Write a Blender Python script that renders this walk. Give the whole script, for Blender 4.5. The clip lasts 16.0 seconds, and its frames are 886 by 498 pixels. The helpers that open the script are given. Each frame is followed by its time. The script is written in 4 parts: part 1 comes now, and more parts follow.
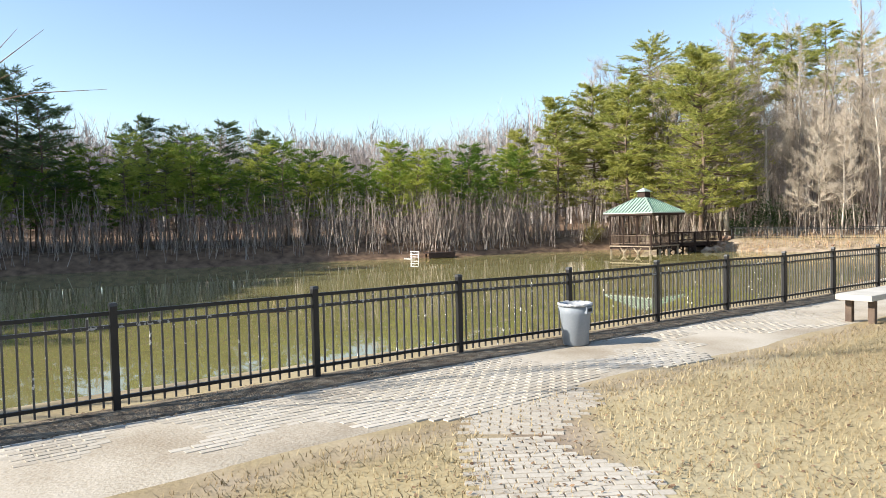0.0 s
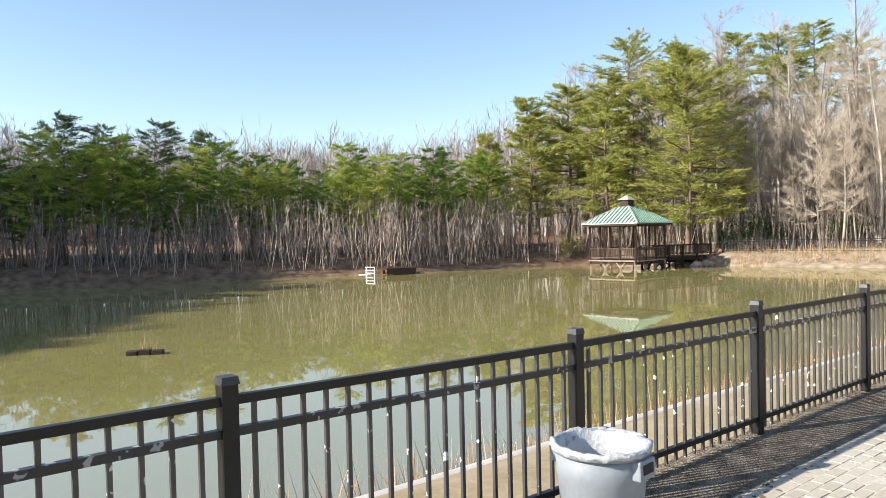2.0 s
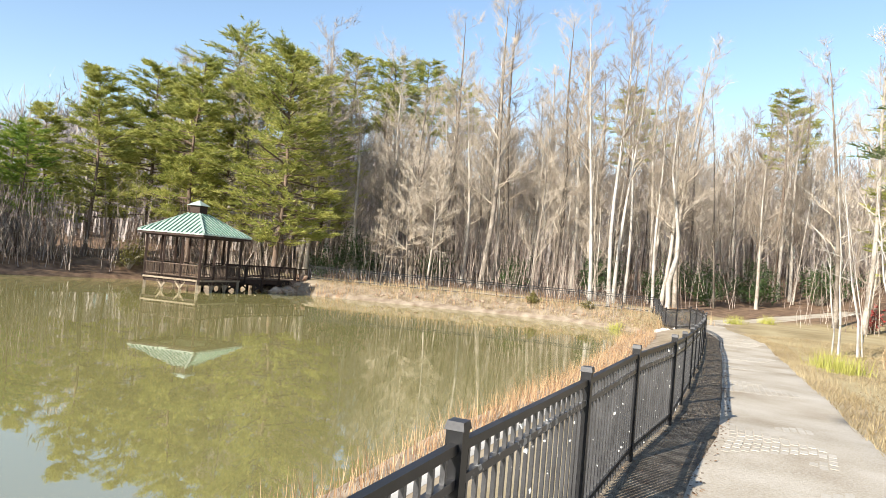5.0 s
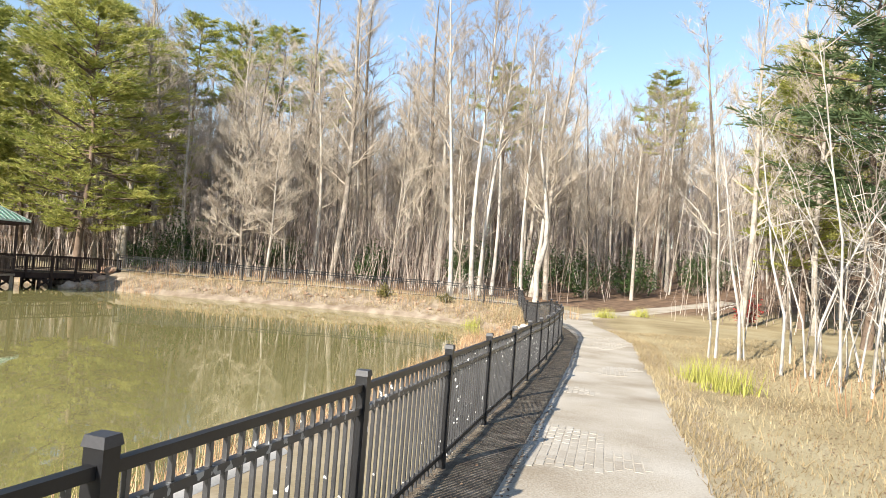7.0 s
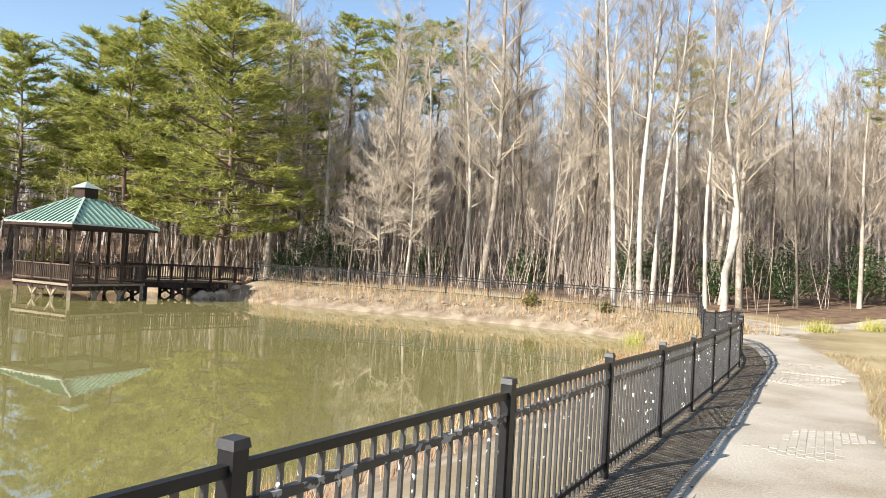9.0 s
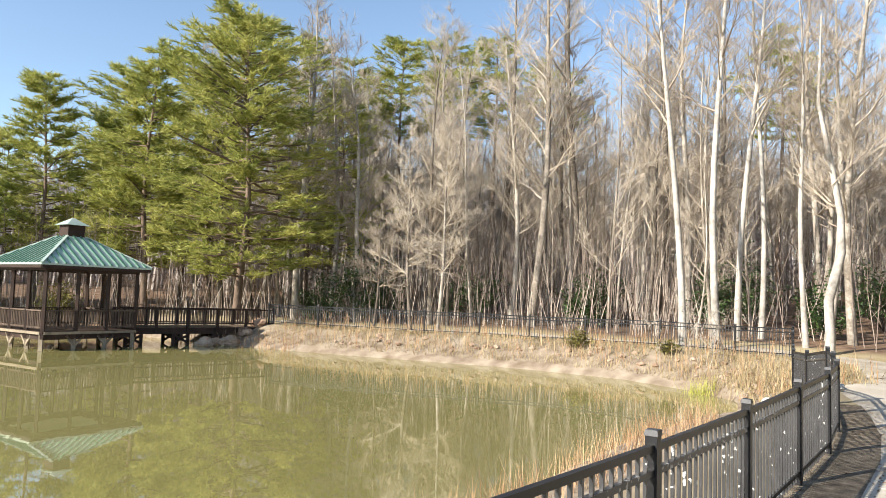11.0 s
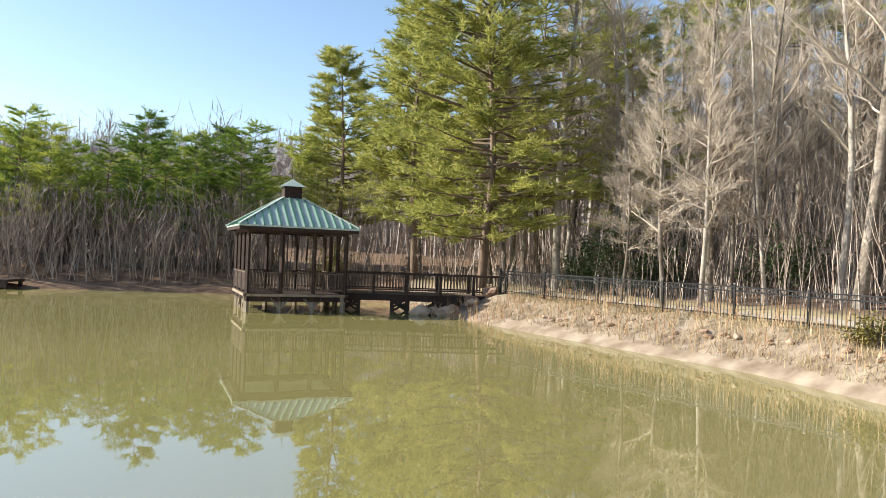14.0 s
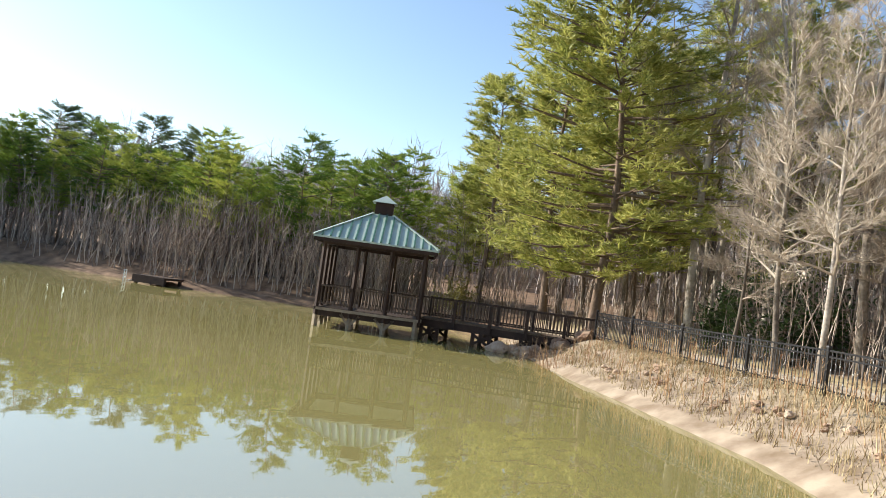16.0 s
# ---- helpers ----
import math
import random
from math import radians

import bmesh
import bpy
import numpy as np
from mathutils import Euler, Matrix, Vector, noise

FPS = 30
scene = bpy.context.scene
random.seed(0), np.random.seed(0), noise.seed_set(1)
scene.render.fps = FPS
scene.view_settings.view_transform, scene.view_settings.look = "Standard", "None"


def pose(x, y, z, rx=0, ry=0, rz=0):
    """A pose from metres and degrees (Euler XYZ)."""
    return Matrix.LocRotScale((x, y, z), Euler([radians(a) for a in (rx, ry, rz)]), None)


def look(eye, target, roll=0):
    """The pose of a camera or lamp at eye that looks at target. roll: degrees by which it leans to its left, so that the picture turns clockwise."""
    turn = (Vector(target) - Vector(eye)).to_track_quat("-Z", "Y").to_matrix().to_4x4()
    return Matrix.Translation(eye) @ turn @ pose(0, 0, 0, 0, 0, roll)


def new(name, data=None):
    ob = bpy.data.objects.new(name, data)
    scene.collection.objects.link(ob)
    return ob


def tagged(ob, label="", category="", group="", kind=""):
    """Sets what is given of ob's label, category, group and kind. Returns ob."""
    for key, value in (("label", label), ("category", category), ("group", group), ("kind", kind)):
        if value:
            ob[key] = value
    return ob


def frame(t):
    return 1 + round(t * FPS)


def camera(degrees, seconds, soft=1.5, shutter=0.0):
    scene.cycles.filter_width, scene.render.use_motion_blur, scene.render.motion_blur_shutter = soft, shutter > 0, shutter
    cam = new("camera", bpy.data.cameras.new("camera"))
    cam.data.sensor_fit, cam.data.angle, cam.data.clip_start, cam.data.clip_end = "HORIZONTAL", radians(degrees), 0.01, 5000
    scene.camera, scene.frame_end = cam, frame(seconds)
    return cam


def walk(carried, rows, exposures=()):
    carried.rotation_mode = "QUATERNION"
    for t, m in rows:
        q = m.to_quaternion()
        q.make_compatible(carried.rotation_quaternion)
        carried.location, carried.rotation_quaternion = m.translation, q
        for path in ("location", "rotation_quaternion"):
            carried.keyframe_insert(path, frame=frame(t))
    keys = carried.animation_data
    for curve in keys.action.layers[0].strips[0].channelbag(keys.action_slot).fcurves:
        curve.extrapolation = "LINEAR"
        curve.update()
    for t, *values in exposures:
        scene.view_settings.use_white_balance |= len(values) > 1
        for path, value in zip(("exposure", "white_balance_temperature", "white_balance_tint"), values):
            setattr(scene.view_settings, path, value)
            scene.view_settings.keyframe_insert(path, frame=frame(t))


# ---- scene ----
cam = camera(63.5, 16.0, soft=0.8)
PATH = [
    (0, (0.959, 1.098, 2.122), (0.935, 3.537, 2.023), -1.3),
    (0.5, (1.093, 2.325, 2.075), (1.127, 4.765, 2.02), 1.1),
    (1, (1.207, 3.509, 2.056), (1.157, 5.947, 1.985), 0.6),
    (1.5, (1.318, 4.602, 2.023), (1.249, 7.039, 1.951), -0.9),
    (2, (1.573, 5.619, 2.0), (1.642, 8.058, 1.945), -1.3),
    (2.5, (1.93, 6.553, 1.99), (2.235, 8.973, 1.958), -0.1),
    (3, (2.439, 7.396, 1.962), (3.002, 9.769, 1.961), 1.6),
    (3.5, (3.127, 8.237, 1.972), (3.926, 10.543, 1.982), 2.4),
    (4, (3.915, 8.971, 1.979), (4.906, 11.201, 2.011), 4.1),
    (4.5, (4.797, 9.698, 1.981), (5.926, 11.861, 2.018), 4.7),
    (5, (5.832, 10.538, 1.961), (7.053, 12.65, 2.008), 4.9),
    (7.3, (10.527, 13.363, 1.906), (12.062, 15.259, 1.948), 5.0),
    (7.5, (10.932, 13.581, 1.892), (12.472, 15.474, 1.92), 5.4),
    (8, (11.882, 14.116, 1.86), (13.338, 16.074, 1.861), 6.0),
    (8.5, (12.747, 14.765, 1.814), (13.955, 16.885, 1.809), 5.1),
    (9, (13.504, 15.58, 1.829), (14.446, 17.83, 1.867), 3.4),
    (9.5, (14.242, 16.31, 1.791), (15.149, 18.575, 1.852), 2.7),
    (10, (15.051, 17.059, 1.772), (15.951, 19.325, 1.859), 2.3),
    (10.2, (15.395, 17.362, 1.762), (16.256, 19.643, 1.867), 1.9),
    (12.3, (19.306, 20.209, 1.73), (19.562, 22.627, 1.924), 3.6),
    (12.5, (19.71, 20.553, 1.743), (19.923, 22.977, 1.924), 3.6),
    (13, (20.678, 21.46, 1.774), (20.72, 23.897, 1.924), 3.0),
    (13.5, (21.534, 22.339, 1.702), (21.282, 24.763, 1.814), 2.4),
    (14, (22.301, 23.135, 1.658), (21.525, 25.448, 1.681), 2.2),
    (14.5, (22.748, 23.891, 1.571), (21.6, 26.045, 1.566), 3.6),
    (15, (23.676, 24.784, 1.516), (22.49, 26.917, 1.51), 5.4),
    (15.5, (24.529, 25.841, 1.437), (23.236, 27.911, 1.491), 6.9),
    (16, (25.397, 26.925, 1.449), (23.857, 28.815, 1.571), 7.8),
]
walk(cam, [(t, look(eye, target, roll)) for t, eye, target, roll in PATH])

# ---- world, sun, exposure ----
SUN_WAY = Vector((-0.836, -0.254, 0.485)).normalized()
world = bpy.data.worlds.new("sky")
scene.world = world
world.use_nodes = True
wn, wl = world.node_tree.nodes, world.node_tree.links
sky = wn.new("ShaderNodeTexSky")
sky.sky_type = "NISHITA"
sky.sun_disc = False
sky.sun_elevation = math.asin(SUN_WAY.z)
sky.sun_rotation = math.atan2(SUN_WAY.x, SUN_WAY.y)
sky.air_density, sky.dust_density, sky.ozone_density = 1.0, 0.35, 1.2
wn["Background"].inputs["Strength"].default_value = 0.118
wl.new(sky.outputs[0], wn["Background"].inputs["Color"])
sun = new("sun", bpy.data.lights.new("sun", "SUN"))
sun.data.energy, sun.data.angle, sun.data.color = 5.0, radians(0.55), (1.0, 0.93, 0.82)
sun.matrix_world = look((0, 0, 60), Vector((0, 0, 60)) - SUN_WAY)
scene.view_settings.exposure = 0.98

# ---- materials ----
def material(name, colors, rough=0.8, scale=3.0, fine=40.0, bump=0.3, dist=0.02, metal=0.0, spec=0.3, per_object=0.0, per_island=0.0, detail=4.0, through_leaf=0.0):
    """A surface with broad and fine variation between its colours, and fine relief."""
    m = bpy.data.materials.new(name)
    m.use_nodes = True
    n, l = m.node_tree.nodes, m.node_tree.links
    b = n["Principled BSDF"]
    b.inputs["Roughness"].default_value = rough
    b.inputs["Metallic"].default_value = metal
    b.inputs["Specular IOR Level"].default_value = spec
    geo = n.new("ShaderNodeNewGeometry")
    a = n.new("ShaderNodeTexNoise")
    a.inputs["Scale"].default_value, a.inputs["Detail"].default_value = scale, detail
    f = n.new("ShaderNodeTexNoise")
    f.inputs["Scale"].default_value, f.inputs["Detail"].default_value = fine, 3
    l.new(geo.outputs["Position"], a.inputs["Vector"])
    l.new(geo.outputs["Position"], f.inputs["Vector"])
    mixed = n.new("ShaderNodeMath")
    mixed.operation = "MULTIPLY_ADD"
    l.new(f.outputs["Fac"], mixed.inputs[0])
    mixed.inputs[1].default_value = 0.45
    sub = n.new("ShaderNodeMath")
    sub.operation = "MULTIPLY_ADD"
    l.new(a.outputs["Fac"], sub.inputs[0])
    sub.inputs[1].default_value, sub.inputs[2].default_value = 0.9, -0.17
    l.new(sub.outputs[0], mixed.inputs[2])
    last = mixed
    if per_object or per_island:
        src = n.new("ShaderNodeObjectInfo").outputs["Random"] if per_object else geo.outputs["Random Per Island"]
        add = n.new("ShaderNodeMath")
        add.operation = "MULTIPLY_ADD"
        l.new(src, add.inputs[0])
        add.inputs[1].default_value = per_object or per_island
        off = n.new("ShaderNodeMath")
        off.operation = "SUBTRACT"
        l.new(last.outputs[0], off.inputs[0])
        off.inputs[1].default_value = (per_object or per_island) / 2
        l.new(off.outputs[0], add.inputs[2])
        last = add
    ramp = n.new("ShaderNodeValToRGB")
    els = ramp.color_ramp.elements
    for i, c in enumerate(colors):
        at = 0.28 + 0.44 * i / max(1, len(colors) - 1)
        e = els[i] if i < 2 else els.new(at)
        e.position, e.color = at, (*c, 1)
    l.new(last.outputs[0], ramp.inputs[0])
    l.new(ramp.outputs[0], b.inputs["Base Color"])
    if through_leaf:
        tl = n.new("ShaderNodeBsdfTranslucent")
        l.new(ramp.outputs[0], tl.inputs["Color"])
        ms = n.new("ShaderNodeMixShader")
        ms.inputs[0].default_value = through_leaf
        l.new(b.outputs[0], ms.inputs[1])
        l.new(tl.outputs[0], ms.inputs[2])
        l.new(ms.outputs[0], n["Material Output"].inputs["Surface"])
    if bump:
        bp = n.new("ShaderNodeBump")
        bp.inputs["Strength"].default_value, bp.inputs["Distance"].default_value = bump, dist
        l.new(f.outputs["Fac"], bp.inputs["Height"])
        l.new(bp.outputs[0], b.inputs["Normal"])
    return m


M_FENCE = material("black_fence_paint", [(0.008, 0.008, 0.009), (0.016, 0.016, 0.018)], 0.42, 6, 90, 0.1, 0.002, spec=0.35)


def flecked(m, share, color):
    """Adds small pale flecks of the given colour to a material."""
    n, l = m.node_tree.nodes, m.node_tree.links
    b = n["Principled BSDF"]
    under = b.inputs["Base Color"].links[0].from_socket
    geo = n.new("ShaderNodeNewGeometry")
    fl = n.new("ShaderNodeTexNoise")
    fl.inputs["Scale"].default_value, fl.inputs["Detail"].default_value = 26.0, 2
    l.new(geo.outputs["Position"], fl.inputs["Vector"])
    broad = n.new("ShaderNodeTexNoise")
    broad.inputs["Scale"].default_value = 1.6
    l.new(geo.outputs["Position"], broad.inputs["Vector"])
    add = n.new("ShaderNodeMath")
    add.operation = "MULTIPLY_ADD"
    l.new(broad.outputs["Fac"], add.inputs[0])
    add.inputs[1].default_value = 0.35
    l.new(fl.outputs["Fac"], add.inputs[2])
    edge = n.new("ShaderNodeMapRange")
    edge.inputs["From Min"].default_value, edge.inputs["From Max"].default_value = 0.89 - share, 0.92 - share
    l.new(add.outputs[0], edge.inputs["Value"])
    mix = n.new("ShaderNodeMix")
    mix.data_type = "RGBA"
    l.new(edge.outputs[0], mix.inputs["Factor"])
    l.new(under, mix.inputs["A"])
    mix.inputs["B"].default_value = (*color, 1)
    l.new(mix.outputs["Result"], b.inputs["Base Color"])
    return m


# Same black paint as the posts, lightened for sun on the pickets.
M_PICKET = flecked(material("sunlit_black_picket_paint", [(0.03, 0.03, 0.032), (0.065, 0.065, 0.068)], 0.34, 6, 90, 0.15, 0.002, spec=0.6), 0.035, (0.55, 0.55, 0.53))
# Sun glints along the middle rail, painted in as pale flecks.
M_GLINT_RAIL = flecked(material("sun_glint_rail_paint", [(0.014, 0.014, 0.016), (0.03, 0.03, 0.033)], 0.4, 6, 90, 0.1, 0.002, spec=0.5), 0.12, (0.30, 0.30, 0.29))
M_CAP = material("grey_worn_paint", [(0.02, 0.02, 0.023), (0.05, 0.05, 0.055)], 0.45, 9, 120, 0.2, 0.002, spec=0.5)
M_CAN = material("grey_plastic", [(0.20, 0.225, 0.255), (0.26, 0.285, 0.315)], 0.55, 5, 60, 0.1, 0.002)
M_LINER = material("clear_bag_plastic", [(0.36, 0.37, 0.385), (0.46, 0.465, 0.47)], 0.4, 14, 60, 0.6, 0.01, spec=0.5)
M_DARK = material("hole_shade", [(0.03, 0.03, 0.032), (0.05, 0.05, 0.05)], 0.9)
M_WOOD = material("dark_stained_wood", [(0.026, 0.015, 0.011), (0.055, 0.032, 0.023)], 0.7, 4, 50, 0.4, 0.006)
M_RAIL = material("weathered_brown_wood", [(0.065, 0.043, 0.031), (0.145, 0.105, 0.078)], 0.75, 5, 60, 0.4, 0.005, per_object=0.3)
M_PILE = material("pale_weathered_wood", [(0.17, 0.13, 0.09), (0.34, 0.28, 0.20)], 0.8, 5, 60, 0.4, 0.006)
# Roof green paled to hold the glare of sunlit metal.
M_ROOF = material("glare_pale_green_roof", [(0.33, 0.43, 0.36), (0.44, 0.51, 0.45)], 0.36, 2, 30, 0.1, 0.003, metal=0.0, spec=0.8)
M_RIB = material("dark_green_metal_rib", [(0.045, 0.13, 0.085), (0.07, 0.18, 0.12)], 0.4, 2, 30, 0.1, 0.003, spec=0.6)
M_WHITE = material("white_paint", [(0.68, 0.68, 0.66), (0.82, 0.82, 0.80)], 0.6, 5, 50, 0.2, 0.003)
M_CONC = material("pale_concrete", [(0.42, 0.39, 0.34), (0.58, 0.55, 0.49)], 0.85, 3, 60, 0.3, 0.006)
M_STONE = material("tan_rock", [(0.20, 0.12, 0.08), (0.36, 0.25, 0.17), (0.46, 0.36, 0.27)], 0.85, 4, 40, 0.6, 0.02, per_object=0.4)
M_PAVER = material("worn_paver", [(0.35, 0.30, 0.235), (0.44, 0.395, 0.325), (0.53, 0.485, 0.415)], 0.88, 0.9, 70, 0.4, 0.003, per_island=0.16, detail=6)
M_PAVER_ONE = material("worn_paver_single", [(0.35, 0.30, 0.235), (0.44, 0.395, 0.325), (0.53, 0.485, 0.415)], 0.88, 0.9, 70, 0.4, 0.003, per_object=0.16, detail=6)
M_PATH = material("dusty_path_bed", [(0.30, 0.245, 0.175), (0.44, 0.385, 0.305), (0.55, 0.50, 0.42)], 0.92, 1.1, 60, 0.5, 0.008, detail=8)
# Gravel and litter brown, darkened for the fence shadow that falls there.
M_LITTER = material("shaded_gravel_litter", [(0.085, 0.065, 0.045), (0.19, 0.15, 0.105), (0.34, 0.285, 0.205)], 0.95, 9, 70, 1.0, 0.03)
M_BARK = material("pale_bark", [(0.11, 0.09, 0.07), (0.25, 0.215, 0.175), (0.46, 0.415, 0.355)], 0.9, 1.6, 14, 0.7, 0.03, per_object=0.45)
M_TWIG = material("grey_brown_twigs", [(0.25, 0.205, 0.16), (0.50, 0.43, 0.345)], 0.9, 1.0, 12, 0.0, per_object=0.6)
M_WHITEBARK = material("white_bark", [(0.20, 0.18, 0.155), (0.40, 0.37, 0.33), (0.56, 0.525, 0.475)], 0.85, 1.4, 10, 0.5, 0.015)
M_PINEBARK = material("pine_bark", [(0.12, 0.085, 0.06), (0.22, 0.16, 0.12)], 0.95, 2, 16, 0.9, 0.03)
M_NEEDLE = material("pine_needles", [(0.19, 0.22, 0.05), (0.36, 0.375, 0.09), (0.55, 0.52, 0.17)], 0.6, 0.8, 3, 0.0, per_island=0.35, through_leaf=0.4)
M_NEEDLE_YOUNG = material("young_pine_needles", [(0.10, 0.17, 0.025), (0.23, 0.31, 0.045), (0.42, 0.45, 0.085)], 0.6, 0.25, 2, 0.0, per_object=0.5, through_leaf=0.4)
M_NEEDLE_DARK = material("dark_pine_needles", [(0.045, 0.08, 0.04), (0.10, 0.145, 0.06), (0.16, 0.205, 0.09)], 0.6, 0.4, 2, 0.0, per_object=0.3, through_leaf=0.4)
M_LEAF = material("evergreen_leaves", [(0.03, 0.06, 0.02), (0.08, 0.13, 0.04)], 0.45, 2, 8, 0.0, per_island=0.4)
M_BUSH = material("olive_leaves", [(0.13, 0.12, 0.03), (0.24, 0.21, 0.06)], 0.6, 2, 8, 0.0, per_island=0.4)
M_REDLEAF = material("red_leaves", [(0.25, 0.03, 0.03), (0.40, 0.06, 0.05)], 0.6, 2, 8, 0.0, per_island=0.4)
M_STRAW = material("dry_straw", [(0.20, 0.145, 0.075), (0.335, 0.26, 0.14), (0.44, 0.36, 0.215)], 0.9, 0.6, 9, 0.0, per_island=0.4)
M_GREENGRASS = material("yellow_green_grass", [(0.30, 0.30, 0.06), (0.46, 0.44, 0.12)], 0.8, 2, 9, 0.0, per_island=0.3)
M_DEADLEAF = material("dead_leaves", [(0.10, 0.06, 0.035), (0.21, 0.13, 0.075), (0.30, 0.20, 0.12)], 0.85, 2, 20, 0.0, per_island=0.5)
M_REED = material("rust_brown_reeds", [(0.24, 0.13, 0.07), (0.38, 0.24, 0.13), (0.48, 0.36, 0.22)], 0.9, 1, 9, 0.0, per_island=0.4)
M_BRUSH = material("grey_brush", [(0.16, 0.12, 0.10), (0.30, 0.24, 0.20), (0.47, 0.40, 0.34)], 0.9, 0.3, 4, 0.0, per_island=0.5)
M_HAZE = material("far_grey_woods", [(0.30, 0.265, 0.25), (0.46, 0.41, 0.385)], 0.95, 0.1, 2, 0.0, per_island=0.4)


def water_material():
    m = bpy.data.materials.new("murky_green_water")
    m.use_nodes = True
    n, l = m.node_tree.nodes, m.node_tree.links
    b = n["Principled BSDF"]
    b.inputs["Roughness"].default_value = 0.02
    b.inputs["IOR"].default_value = 4.0
    geo = n.new("ShaderNodeNewGeometry")
    a = n.new("ShaderNodeTexNoise")
    a.inputs["Scale"].default_value = 0.14
    l.new(geo.outputs["Position"], a.inputs["Vector"])
    ramp = n.new("ShaderNodeValToRGB")
    ramp.color_ramp.elements[0].color = (0.215, 0.192, 0.066, 1)
    ramp.color_ramp.elements[1].color = (0.28, 0.25, 0.105, 1)
    l.new(a.outputs["Fac"], ramp.inputs[0])
    l.new(ramp.outputs[0], b.inputs["Base Color"])
    stretch = n.new("ShaderNodeMapping")
    stretch.inputs["Scale"].default_value = (1.6, 0.9, 1.0)
    l.new(geo.outputs["Position"], stretch.inputs["Vector"])
    f = n.new("ShaderNodeTexNoise")
    f.inputs["Scale"].default_value, f.inputs["Detail"].default_value = 2.2, 3
    l.new(stretch.outputs[0], f.inputs["Vector"])
    bp = n.new("ShaderNodeBump")
    bp.inputs["Strength"].default_value, bp.inputs["Distance"].default_value = 0.035, 0.02
    l.new(f.outputs["Fac"], bp.inputs["Height"])
    l.new(bp.outputs[0], b.inputs["Normal"])
    return m


def ground_material():
    """Dry lawn with leaf litter, bare tan soil along the banks and brown litter under the trees."""
    m = material("ground_soil_and_grass", [(0.23, 0.175, 0.09), (0.36, 0.29, 0.16), (0.45, 0.38, 0.235)], 0.95, 0.7, 30, 0.4, 0.012, detail=6)
    n, l = m.node_tree.nodes, m.node_tree.links
    b = n["Principled BSDF"]
    lawn = b.inputs["Base Color"].links[0].from_socket
    attr = n.new("ShaderNodeAttribute")
    attr.attribute_name = "cover"
    nz = n.new("ShaderNodeTexNoise")
    nz.inputs["Scale"].default_value, nz.inputs["Detail"].default_value = 2.5, 6
    geo = n.new("ShaderNodeNewGeometry")
    l.new(geo.outputs["Position"], nz.inputs["Vector"])
    leaf = n.new("ShaderNodeValToRGB")
    for e, c in zip(leaf.color_ramp.elements, ((0.09, 0.055, 0.035, 1), (0.27, 0.175, 0.11, 1))):
        e.color = c
    leaf.color_ramp.elements[0].position, leaf.color_ramp.elements[1].position = 0.3, 0.7
    l.new(nz.outputs["Fac"], leaf.inputs[0])
    soil = n.new("ShaderNodeValToRGB")
    for e, c in zip(soil.color_ramp.elements, ((0.17, 0.12, 0.08, 1), (0.38, 0.31, 0.23, 1))):
        e.color = c
    soil.color_ramp.elements[0].position, soil.color_ramp.elements[1].position = 0.3, 0.65
    l.new(nz.outputs["Fac"], soil.inputs[0])
    sep = n.new("ShaderNodeSeparateColor")
    l.new(attr.outputs["Color"], sep.inputs[0])
    for chan, col in (("Red", leaf), ("Green", soil)):
        wob = n.new("ShaderNodeMath")
        wob.operation = "MULTIPLY_ADD"
        wob.use_clamp = True
        l.new(nz.outputs["Fac"], wob.inputs[0])
        wob.inputs[1].default_value = 0.9
        sh = n.new("ShaderNodeMath")
        sh.operation = "MULTIPLY_ADD"
        l.new(sep.outputs[chan], sh.inputs[0])
        sh.inputs[1].default_value, sh.inputs[2].default_value = 1.9, -0.9
        l.new(sh.outputs[0], wob.inputs[2])
        mix = n.new("ShaderNodeMix")
        mix.data_type = "RGBA"
        l.new(wob.outputs[0], mix.inputs["Factor"])
        l.new(lawn, mix.inputs["A"])
        l.new(col.outputs[0], mix.inputs["B"])
        lawn = mix.outputs["Result"]
    l.new(lawn, b.inputs["Base Color"])
    return m


